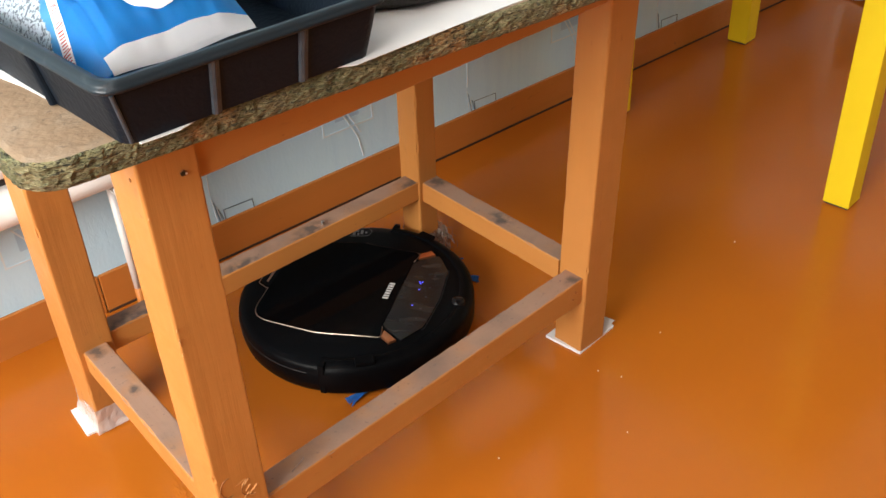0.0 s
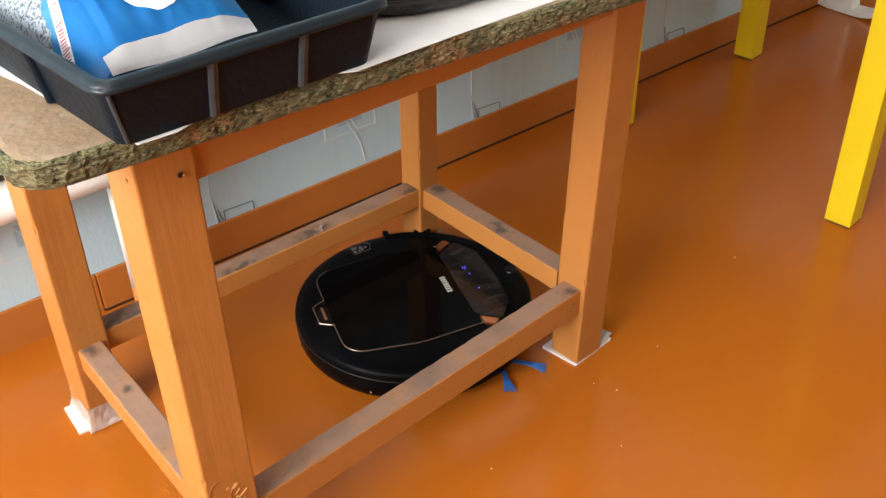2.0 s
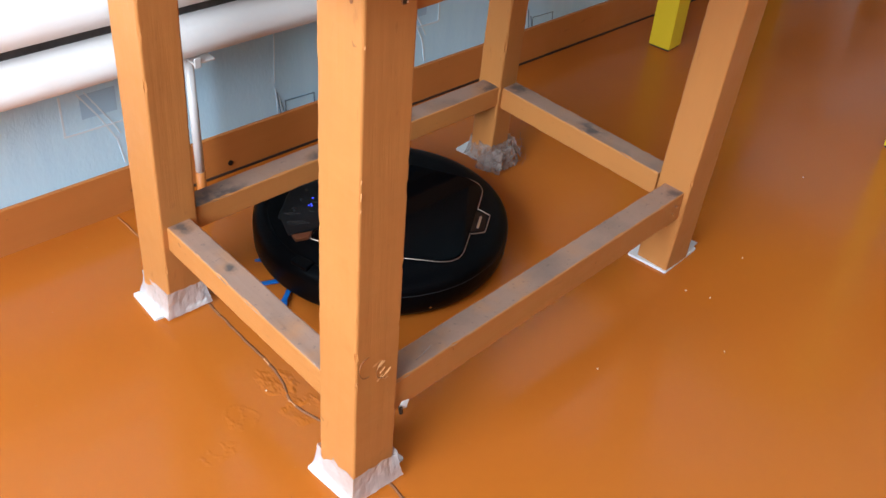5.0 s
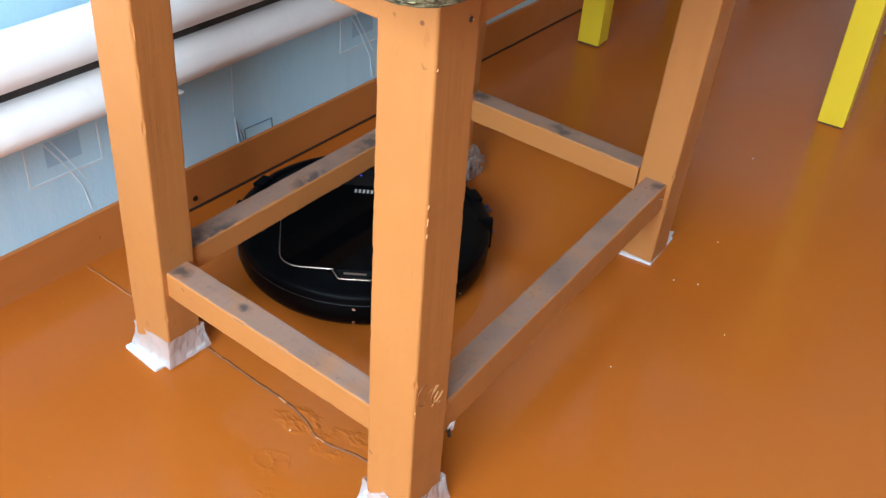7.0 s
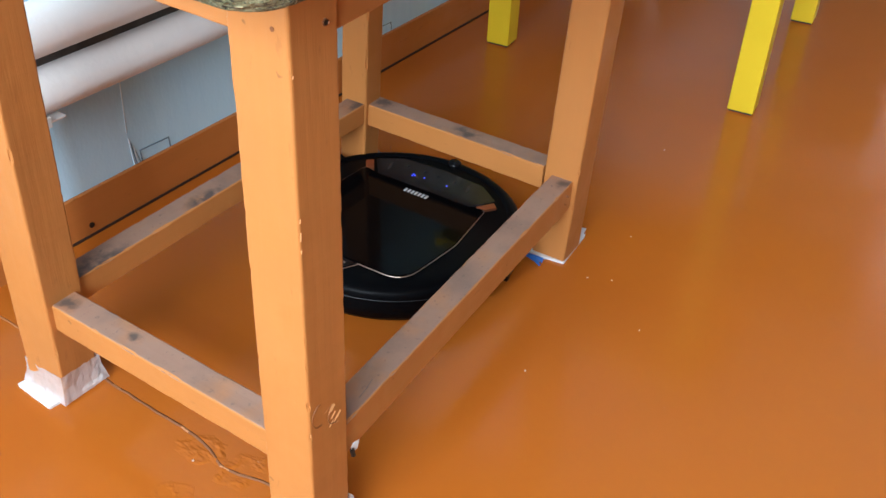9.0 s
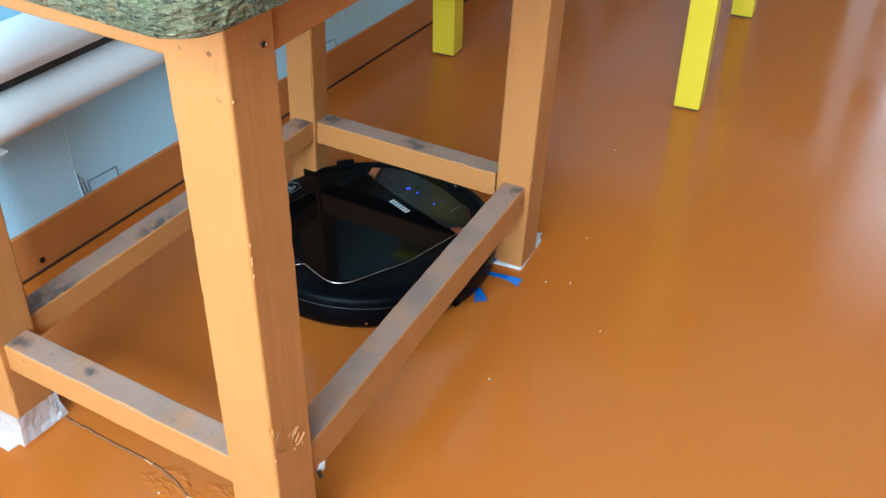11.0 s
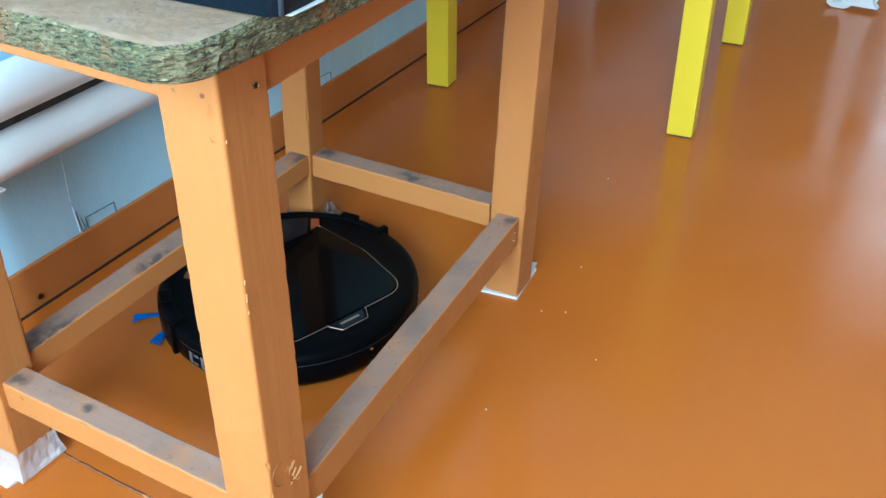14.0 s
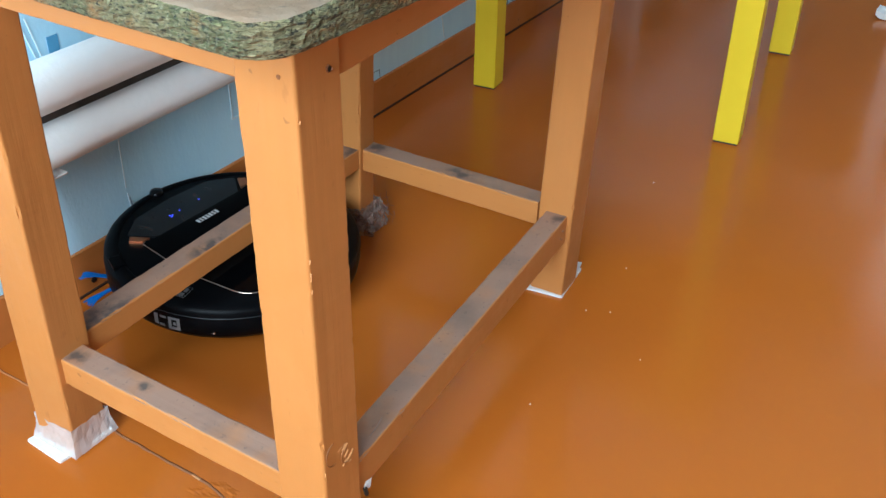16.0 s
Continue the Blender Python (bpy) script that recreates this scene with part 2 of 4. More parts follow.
logo_grey = Mat("pale_grey_print", (0.44, 0.44, 0.44), 0.4)
badge_grey = Mat("white_line_print", (0.15, 0.155, 0.16), 0.45)
seam_grey = Mat("grey_seam", (0.016, 0.017, 0.019), 0.45, 0, 0.2)
lens_black = Mat("black_lens", (0.004, 0.004, 0.005), 0.12, 0, 0.2)
brush_blue = Mat("blue_bristles", (0.010, 0.11, 0.40), 0.6)
led = Mat("blue_led", (0.02, 0.02, 0.4), 0.4)
led.b.inputs["Emission Color"].default_value = (0.08, 0.10, 1.0, 1)
led.b.inputs["Emission Strength"].default_value = 1.4
white_plastic = Mat("white_plastic", (0.72, 0.72, 0.71), 0.35)
white_plastic.tint(white_plastic.noise(10, 3), (0.62, 0.62, 0.60), 0.5)


# ---- building helpers ----
def place_of(ob):
    return place_of(ob.parent) @ ob.matrix_basis if ob.parent else ob.matrix_basis.copy()


def part(name, bm, material, parent=None, label="", smooth=False):
    """One mesh object out of a bmesh in world space, under its thing or part."""
    if parent is not None:
        bm.transform(place_of(parent).inverted())
    me = bpy.data.meshes.new(name)
    bmesh.ops.recalc_face_normals(bm, faces=bm.faces)
    for f in bm.faces:
        f.smooth = smooth
    bm.to_mesh(me)
    bm.free()
    for m in material if isinstance(material, (list, tuple)) else (material,):
        me.materials.append(m.m)
    ob = new(name, me)
    ob.parent = parent
    return tagged(ob, label)


def thing(name, at, label, category, group=""):
    ob = new(name)
    ob.empty_display_size = 0.05
    ob.matrix_basis = at if isinstance(at, Matrix) else Matrix.Translation(at)
    return tagged(ob, label, category, group)


def box(x0, x1, y0, y1, z0, z1, bevel=0.0, seg=2, m=None):
    bm = bmesh.new()
    bmesh.ops.create_cube(bm, size=1)
    bm.transform(Matrix.Translation(((x0 + x1) / 2, (y0 + y1) / 2, (z0 + z1) / 2)) @ Matrix.Diagonal((x1 - x0, y1 - y0, z1 - z0, 1)))
    if bevel:
        bmesh.ops.bevel(bm, geom=bm.edges[:], offset=bevel, segments=seg, affect="EDGES", profile=0.6)
    if m is not None:
        bm.transform(m)
    return bm


def rod(a, b, r, n=24, r2=None):
    """A cylinder from a to b."""
    a, b = Vector(a), Vector(b)
    bm = bmesh.new()
    bmesh.ops.create_cone(bm, cap_ends=True, segments=n, radius1=r, radius2=r if r2 is None else r2, depth=(b - a).length)
    bm.transform(Matrix.Translation((a + b) / 2) @ (b - a).to_track_quat("Z", "Y").to_matrix().to_4x4())
    return bm


def sweep(points, r, n=8, closed=False, flat=1.0):
    """A tube along points."""
    pts = [Vector(p) for p in points]
    bm, rings = bmesh.new(), []
    k = len(pts)
    for i, p in enumerate(pts):
        a = pts[(i - 1) % k] if closed or i else p
        b = pts[(i + 1) % k] if closed or i < k - 1 else p
        d = (b - a).normalized()
        side = d.cross(Vector((0, 0, 1)))
        side = side.normalized() if side.length > 1e-4 else Vector((1, 0, 0))
        up = side.cross(d)
        rings.append([bm.verts.new(p + side * r * math.cos(t) + up * r * flat * math.sin(t)) for t in (2 * math.pi * j / n for j in range(n))])
    for i in range(k if closed else k - 1):
        u, v = rings[i], rings[(i + 1) % k]
        for j in range(n):
            bm.faces.new((u[j], u[(j + 1) % n], v[(j + 1) % n], v[j]))
    if not closed:
        bm.faces.new(rings[0][::-1])
        bm.faces.new(rings[-1])
    return bm


def slab(outline, z0, z1, bevel=0.0, seg=2):
    """A flat outline given thickness."""
    bm = bmesh.new()
    low = [bm.verts.new((x, y, z0)) for x, y in outline]
    top = [bm.verts.new((x, y, z1)) for x, y in outline]
    n = len(outline)
    bm.faces.new(low[::-1])
    cap = bm.faces.new(top)
    for i in range(n):
        bm.faces.new((low[i], low[(i + 1) % n], top[(i + 1) % n], top[i]))
    if bevel:
        bmesh.ops.bevel(bm, geom=cap.edges[:], offset=bevel, segments=seg, affect="EDGES")
    return bm


def rounded(corners, r, n=6):
    """An outline with its corners rounded off; r is one radius or one for each corner."""
    out, k = [], len(corners)
    for i in range(k):
        p, a, b = Vector(corners[i]), Vector(corners[i - 1]), Vector(corners[(i + 1) % k])
        ri = r[i] if isinstance(r, (list, tuple)) else r
        u, v = (a - p).normalized(), (b - p).normalized()
        cut = ri / math.tan(u.angle(v) / 2)
        p0, p1 = p + u * cut, p + v * cut
        for j in range(n + 1):
            t = j / n
            q = p0 * (1 - t) ** 2 + p * 2 * t * (1 - t) + p1 * t * t
            out.append((q.x, q.y))
    return out


def lathe(profile, n=96, start=0.0, end=2 * math.pi):
    """A profile of (radius, height) turned round the z axis."""
    bm, full = bmesh.new(), end - start > 6.28
    rings = []
    for i in range(n if full else n + 1):
        a = start + (end - start) * i / n
        rings.append([bm.verts.new((r * math.cos(a), r * math.sin(a), z)) for r, z in profile])
    for i in range(n):
        u, v = rings[i], rings[(i + 1) % len(rings)]
        for j in range(len(profile) - 1):
            bm.faces.new((u[j], v[j], v[j + 1], u[j + 1]))
    return bm


# ---- the room ----
WALL, BOARD = 1.089, 1.082


def joined(boxes):
    bm = bmesh.new()
    for b in boxes:
        t = box(*b) if isinstance(b, tuple) else b
        me = bpy.data.meshes.new("tmp")
        t.to_mesh(me)
        t.free()
        bm.from_mesh(me)
        bpy.data.meshes.remove(me)
    return bm


LAYERS = itertools.cycle(0.0002 * k for k in range(8))


def strip(points, w, y):
    """A thin printed line on the papered wall, through points of x and z."""
    bm = bmesh.new()
    lift = next(LAYERS)
    for k, ((x0, z0), (x1, z1)) in enumerate(zip(points, points[1:])):
        d = Vector((x1 - x0, z1 - z0)).normalized() * w / 2
        n = Vector((-d.y, d.x))
        x0, z0, x1, z1 = x0 - d.x, z0 - d.y, x1 + d.x, z1 + d.y
        vs = [(x0 + n.x, z0 + n.y), (x0 - n.x, z0 - n.y), (x1 - n.x, z1 - n.y), (x1 + n.x, z1 + n.y)]
        a = [bm.verts.new((x, y - 0.00005 * k - lift, z)) for x, z in vs]
        b = [bm.verts.new((x, y + 0.0008, z)) for x, z in vs]
        bm.faces.new(a)
        bm.faces.new(b[::-1])
        for i in range(4):
            bm.faces.new((a[i], b[i], b[(i + 1) % 4], a[(i + 1) % 4]))
    return bm


def build_room():
    bm = box(-2.0, 4.6, -4.4, WALL, -0.05, 0.0)
    floor = tagged(part("floor", bm, floor_paint), "glossy orange-brown painted floor with a cracked seam", "floor", kind="structure")
    wall = part("wall_north", box(-2.0, 4.6, WALL, WALL + 0.2, -0.05, 2.7), wallpaper)
    tagged(wall, "wall papered in pale blue with faint line motifs", "wall", kind="structure")
    # the other walls and the ceiling are unseen, added to shape the light
    tagged(part("wall_south", box(-2.0, 4.6, -4.55, -4.4, -0.05, 2.7), plain_wall), "unseen dull brown wall that limits bounced light", "wall", kind="structure")
    n = WALL + 0.2
    bm = joined([(-2.15, -2.0, -4.55, n, -0.05, 0.92), (-2.15, -2.0, -4.55, n, 2.5, 2.7), (-2.15, -2.0, -4.55, -1.0, 0.92, 2.5), (-2.15, -2.0, 1.05, n, 0.92, 2.5)])
    tagged(part("wall_west", bm, plain_wall), "unseen dull brown wall with a wide window opening", "wall", kind="structure")
    bm = joined([(4.6, 4.75, -4.55, n, -0.05, 0.8), (4.6, 4.75, -4.55, n, 2.3, 2.7), (4.6, 4.75, -4.55, -1.9, 0.8, 2.3), (4.6, 4.75, 0.45, n, 0.8, 2.3), (4.6, 4.75, -0.85, -0.65, 0.8, 2.3)])
    tagged(part("wall_east", bm, plain_wall), "unseen dull brown wall with two window openings", "wall", kind="structure")
    tagged(part("ceiling", box(-2.15, 4.75, -4.55, n, 2.7, 2.8), ceiling_white), "unseen white ceiling that returns light", "ceiling", kind="structure")
    # baseboard in two lengths with a joint, and its nails
    board = part("baseboard", joined([box(-2.0, 0.302, BOARD, WALL - 0.0006, -0.002, 0.066, 0.0015), box(0.3035, 4.6, BOARD, WALL - 0.0006, 0.002, 0.066, 0.0015)]), base_paint)
    tagged(board, "flat baseboard painted the floor's orange-brown, with a joint", "baseboard", kind="structure")
    for x in (0.058, 0.417):
        part("nail", rod((x, BOARD - 0.0012, 0.0165), (x, BOARD + 0.001, 0.0165), 0.0042, 12), nail_black, board, "dark nail head")
    # narrow dark strip along the foot of the longer board
    part("gap", joined([(0.304, 4.6, BOARD - 0.0022, BOARD + 0.003, 0.0002, 0.0031)]), gap_dark, board, "dark gap along the floor")
    # printed motifs of the wallpaper, repeating every 0.53 m
    y = WALL - 0.0006
    rng = random.Random(4)
    for k in range(-2, 4):
        o = 0.5285 * k
        part("wallpaper_motif", strip([(0.189 + o, 0.190), (0.189 + o, 0.135), (0.289 + o, 0.134), (0.288 + o, 0.190)], 0.0026, y), motif_pale, wall, "pale square outline")
        part("wallpaper_motif", strip([(0.212 + o, 0.188), (0.236 + o, 0.150), (0.256 + o, 0.110), (0.263 + o, 0.072)], 0.0022, y), motif_pale, wall)
        part("wallpaper_motif", strip([(0.222 + o, 0.188), (0.248 + o, 0.145), (0.262 + o, 0.118)], 0.0018, y), motif_pale, wall)
        part("wallpaper_motif", strip([(0.230 + o, 0.174), (0.251 + o, 0.139)], 0.0016, y), motif_pale, wall)
        part("wallpaper_motif", joined([(0.214 + o, 0.262 + o, y + 0.0003, y + 0.0008, 0.152, 0.186)]), motif_wash, wall, "soft blue patch")
        part("wallpaper_motif", strip([(0.520 + o, 0.0665), (0.519 + o, 0.083), (0.571 + o, 0.081), (0.572 + o, 0.0665)], 0.0013, y), motif_dark, wall, "dark blue outline")
        for j in range(4):
            x = 0.502 + o + 0.0032 * j + rng.uniform(-0.001, 0.001)
            part("wallpaper_motif", strip([(x, 0.108 - 0.007 * j), (x + 0.004 + 0.002 * (j % 2), 0.0665)], 0.0010, y), motif_dark if j % 2 else motif_pale, wall)
        part("wallpaper_motif", strip([(0.504 + o, 0.205), (0.502 + o, 0.118)], 0.0012, y), motif_pale, wall)
        part("wallpaper_motif", joined([(0.428 + o, 0.444 + o, y + 0.0001, y + 0.0008, 0.328, 0.356)]), motif_mid, wall, "mid blue patch")
        part("wallpaper_motif", strip([(0.405 + o, 0.385), (0.418 + o, 0.33)], 0.0018, y), motif_pale, wall)
        part("wallpaper_motif", strip([(0.395 + o, 0.385), (0.412 + o, 0.325)], 0.0014, y), motif_pale, wall)
    return floor, wall, board


floor, wall_north, baseboard = build_room()


def build_seam():
    """The crack between two floor sheets, its dirt and the scraped paint beside it."""
    rng = random.Random(11)
    pts, y = [], 1.075
    while y > -0.6:
        pts.append((0.2355 + 0.002 * math.sin(y * 9) + rng.uniform(-0.0011, 0.0011) - 0.014 * math.exp(-((y - 0.645) / 0.034) ** 2), y))
        y -= 0.012
    bm = bmesh.new()
    rows = []
    for x, y in pts:
        w = rng.uniform(0.0002, 0.0009)
        rows.append([bm.verts.new((x - w - 0.0012, y, 0.0003)), bm.verts.new((x - w * 0.4, y, 0.0012)), bm.verts.new((x + w * 0.4, y, 0.0012)), bm.verts.new((x + w + 0.0012, y, 0.0003))])
    for a, b in zip(rows, rows[1:]):
        for j in range(3):
            bm.faces.new((a[j], a[j + 1], b[j + 1], b[j]))
    for f in bm.faces:
        f.material_index = 2 if f.calc_center_median().y > 0.915 else 0 if rng.random() < 0.93 else 1
    part("floor_seam", bm, [seam_dark, scrape, seam_pale], floor, "cracked, dirty seam")
    # wrinkled, lifted paint beside the crack
    for cx, cy, rx, ry, h in ((0.224, 0.664, 0.024, 0.058, 0.0017), (0.166, 0.666, 0.020, 0.022, 0.0008), (0.120, 0.637, 0.024, 0.014, 0.0006), (0.246, 0.622, 0.013, 0.040, 0.0012)):
        nx, ny, grid = 56, 56, []
        bm = bmesh.new()
        for i in range(nx + 1):
            col = []
            for j in range(ny + 1):
                u, v = 2 * i / nx - 1, 2 * j / ny - 1
                x, y = cx + rx * u, cy + ry * v
                k = max(0.0, 1 - (u * u + v * v) * (1 + 0.4 * noise.noise(Vector((x * 60, y * 60, 3)))))
                ridge = 1 - abs(noise.noise(Vector((x * 62, y * 34, cx * 9)))) * 3.4
                fine = noise.fractal(Vector((x * 230, y * 230, 1.0)), 0.7, 2.0, 3)
                z = h * min(1, k * 1.8) * (max(0.0, ridge) * (0.7 + 0.5 * fine) + 0.10 * fine - 0.12)
                col.append(bm.verts.new((x, y, max(-0.0006, z) - 0.0003 * (k <= 0))))
            grid.append(col)
        for i in range(nx):
            for j in range(ny):
                bm.faces.new((grid[i][j], grid[i + 1][j], grid[i + 1][j + 1], grid[i][j + 1]))
        part("wrinkled_paint", bm, floor_paint, floor, "wrinkled, lifted floor paint", smooth=True)
    # crumbs
    for x, y in ((0.864, 0.494), (0.755, 0.470), (0.741, 0.499), (0.684, 0.397), (1.122, 0.557), (0.535, 0.474), (0.209, 0.682), (0.30, 0.72)):
        r = rng.uniform(0.0007, 0.0013)
        out = [(x + r * rng.uniform(0.5, 1.3) * math.cos(a), y + r * rng.uniform(0.5, 1.3) * math.sin(a)) for a in (j * math.pi / 3 for j in range(6))]
        part("crumb", slab(out, 0.0, 0.0012), crumb_pale, floor, "pale crumb")


build_seam()


def build_pipes():
    for y, z, r in ((1.036, 0.2560, 0.0277), (1.036, 0.3268, 0.0302)):
        t = thing("heating_pipe", (0.3, y, z), "thick white-enamelled heating pipe along the papered wall", "pipe", "heating pipes")
        part("pipe", rod((-1.98, y, z), (4.58, y, z), r, 48), pipe_paint, t, smooth=True)
    # added strip whose dark colour draws the shaded gap between the pipes
    t = thing("pipe_shade_strip", (0.3, 1.05, 0.29), "dark strip painting the shade between the two heating pipes", "spacer")
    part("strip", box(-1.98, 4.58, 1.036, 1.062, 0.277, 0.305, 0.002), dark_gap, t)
    t = thing("pipe_support", (0.340, 1.030, 0), "thin white steel post under the lower pipe", "support")
    part("post", rod((0.340, 1.030, 0.058), (0.340, 1.036, 0.2275), 0.0062, 16), pipe_paint, t, "white-painted post", smooth=True)
    part("foot", rod((0.340, 1.030, 0.0), (0.340, 1.030, 0.059), 0.0066, 16), base_paint, t, "orange-painted foot", smooth=True)
    part("bracket", joined([box(0.336, 0.366, 1.014, 1.034, 0.2240, 0.2268, 0.0008), box(0.336, 0.345, 1.012, 1.0145, 0.2200, 0.2340, 0.0008)]), pipe_paint, t, "bent steel bracket")


build_pipes()

# ---- the work table ----
table = thing("work_table", (0.48, 0.69, 0.0), "old orange-painted wooden table with a mouldy, worn chipboard top", "table")
TOP = 0.583
LEAN = radians(2.8)
# nearest foot corner, section, shift of the top
LEGS = {"fl": (0.1908, 0.5010, 0.0535, 0.0525, 0.0, 0.002), "fr": (0.7485, 0.5395, 0.0500, 0.0475, 0.007, -0.016),
        "bl": (0.1880, 0.8530, 0.0475, 0.0560, -0.001, -0.012), "br": (0.7365, 0.8690, 0.0370, 0.0420, -0.008, -0.024)}


def timber(length, width, z0, z1, r=0.0022, chip=0.004, seed=0.0):
    """A planed and painted length of wood along x: slightly wavy, its arrises worn and nicked."""
    out = []
    for cy, cz, a0 in ((width - r, z1 - r, 0), (r, z1 - r, 90), (r, z0 + r, 180), (width - r, z0 + r, 270)):
        for k in range(4):
            a = radians(a0 + 30 * k)
            out.append((cy + r * math.cos(a), cz + r * math.sin(a), k in (1, 2)))
    bm, rings = bmesh.new(), []
    n = max(2, int(length / 0.006))
    my, mz = width / 2, (z0 + z1) / 2
    for i in range(n + 1):
        x, ring = length * i / n, []
        ends = 0 if i in (0, n) else 1
        for y, z, arris in out:
            q = Vector((x, y, z + seed))
            d = noise.noise(q * 22) * 0.00035 + noise.noise(q * 110) * 0.00022
            if arris:
                d -= max(0.0, noise.noise(q * 75) - 0.32) * chip + max(0.0, noise.noise(q * 26) - 0.45) * chip
            v = Vector((y - my, z - mz)).normalized() * d * ends
            ring.append(bm.verts.new((x, y + v.x, z + v.y)))
        rings.append(ring)
    k = len(out)
    for a, b in zip(rings, rings[1:]):
        for i in range(k):
            bm.faces.new((a[i], a[(i + 1) % k], b[(i + 1) % k], b[i]))
    bm.faces.new(rings[0][::-1])
    bm.faces.new(rings[-1])
    return bm


def beam(p, q, width, z0, z1, material, parent, name, label=""):
    """A rail whose outer face runs from p to q, width metres deep to the left of that line."""
    p, q = Vector(p), Vector(q)
    d = (q - p).normalized()
    m = Matrix.Translation((p.x, p.y, 0)) @ Matrix.Rotation(math.atan2(d.y, d.x), 4, "Z")
    bm = timber((q - p).length, width, z0, z1, seed=p.x * 7 + p.y * 3)
    bm.transform(m)
    return part(name, bm, material, parent, label)


def wrap(x, y, sx, sy, material, leg, seed, label):
    """Crumpled sticky tape round a foot."""
    rng = random.Random(seed)
    bm, rings = bmesh.new(), []
    n, m = 60, 9
    for k in range(m):
        z = 0.0035 + 0.034 * k / (m - 1)
        ring = []
        for i in range(n):
            t = 4 * i / n
            side, f = int(t), t - int(t)
            u, v = ((f, 0), (1, f), (1 - f, 1), (0, 1 - f))[side]
            dx, dy = (u - 0.5), (v - 0.5)
            q = Vector((dx * 5, dy * 5, z * 60 + seed))
            flare = 0.0012 + 0.005 * (1 - k / (m - 1)) ** 2 + 0.0016 * abs(noise.noise(q)) + 0.0008 * abs(noise.noise(q * 3.1))
            top = 0.004 * noise.noise(Vector((dx * 4, dy * 4, seed * 3.0))) + rng.uniform(-0.0008, 0.0008)
            ring.append(bm.verts.new((x + sx / 2 + dx * (sx + 2 * flare), y + sy / 2 + dy * (sy + 2 * flare), z + top * (k / (m - 1)) ** 2)))
        rings.append(ring)
    for a, b in zip(rings, rings[1:]):
        for i in range(n):
            bm.faces.new((a[i], a[(i + 1) % n], b[(i + 1) % n], b[i]))
    return part("sticky_tape", bm, material, leg, label)


def build_table():
    legs = {}
    for key, (x, y, sx, sy, lx, ly) in LEGS.items():
        bm = timber(TOP - 0.004, sy, 0, sx, 0.0026, 0.0055, x * 5 + y)
        for v in bm.verts:
            v.co = (v.co.z, v.co.y, 0.004 + v.co.x)
        bm.transform(Matrix.Translation((x, y, 0)) @ Matrix.Rotation(LEAN, 4, "Z"))
        for v in bm.verts:
            v.co.x += lx * v.co.z / 0.55
            v.co.y += ly * v.co.z / 0.55
        legs[key] = part("leg", bm, leg_paint, table)
    # white card under each foot
    for key, quad in {"fl": ((0.184, 0.504), (0.266, 0.511), (0.258, 0.570), (0.180, 0.564)), "fr": ((0.7475, 0.5385), (0.826, 0.546), (0.819, 0.603), (0.739, 0.597)),
                      "bl": ((0.170, 0.859), (0.238, 0.851), (0.244, 0.908), (0.173, 0.917)), "br": ((0.742, 0.874), (0.805, 0.886), (0.797, 0.944), (0.729, 0.935))}.items():
        part("foot_pad", slab(rounded(quad, 0.002, 2), 0.0003, 0.0036), paper, legs[key], "white card pad")
    wrap(0.1880, 0.8530, 0.0475, 0.056, tape, legs["bl"], 1, "loose clear sticky tape")
    wrap(0.1908, 0.5010, 0.0535, 0.056, tape, legs["fl"], 2, "loose clear sticky tape")
    wrap(0.7365, 0.8690, 0.037, 0.042, tape_dirty, legs["br"], 3, "crumpled dusty sticky tape")
    # a curled corner of card at the front foot
    bm = bmesh.new()
    a = [bm.verts.new(c) for c in ((0.797, 0.5435, 0.004), (0.826, 0.546, 0.013), (0.822, 0.566, 0.012), (0.803, 0.575, 0.004))]
    bm.faces.new(a)
    bmesh.ops.solidify(bm, geom=bm.faces[:], thickness=0.0008)
    part("foot_pad", bm, paper, legs["fr"], "curled card corner")
    # torn tape, dust and fluff gathered at the back foot
    rng = random.Random(21)
    for k, (cx, cy, ang) in enumerate(((0.735, 0.862, 200), (0.752, 0.860, 260), (0.775, 0.866, 320), (0.785, 0.878, 350))):
        bm, grid = bmesh.new(), []
        for i in range(9):
            row = []
            for j in range(9):
                u, v = i / 8 - 0.5, j / 8
                q = Vector((u * 3 + k * 7, v * 3, 0.5))
                out = 0.003 + 0.011 * (1 - v) + 0.005 * noise.noise(q * 1.7)
                a = radians(ang) + u * 0.9 + 0.3 * noise.noise(q)
                side = Vector((-math.sin(radians(ang)), math.cos(radians(ang)), 0)) * 0.030 * u
                row.append(bm.verts.new(Vector((cx, cy, 0)) + side + Vector((math.cos(a) * out, math.sin(a) * out, 0.0038 + (0.030 + 0.008 * noise.noise(q * 2.3)) * v))))
            grid.append(row)
        for i in range(8):
            for j in range(8):
                bm.faces.new((grid[i][j], grid[i + 1][j], grid[i + 1][j + 1], grid[i][j + 1]))
        bmesh.ops.solidify(bm, geom=bm.faces[:], thickness=0.0003)
        part("sticky_tape", bm, tape_dirty if k != 3 else tape, legs["br"], "torn, crumpled sticky tape")
    hairs = []
    for k in range(40):
        c = Vector((rng.uniform(0.722, 0.792), rng.uniform(0.846, 0.872), rng.uniform(0.006, 0.040)))
        step = Vector((rng.uniform(-1, 1), rng.uniform(-1, 1), rng.uniform(-0.6, 0.6))).normalized() * 0.005
        pts = []
        for j in range(5):
            pts.append(c.copy())
            c += step + Vector((rng.uniform(-1, 1), rng.uniform(-1, 1), rng.uniform(-1, 1))) * 0.0025
            c.z = max(0.004, c.z)
        hairs.append(sweep(pts, rng.uniform(0.00015, 0.00035), 3))
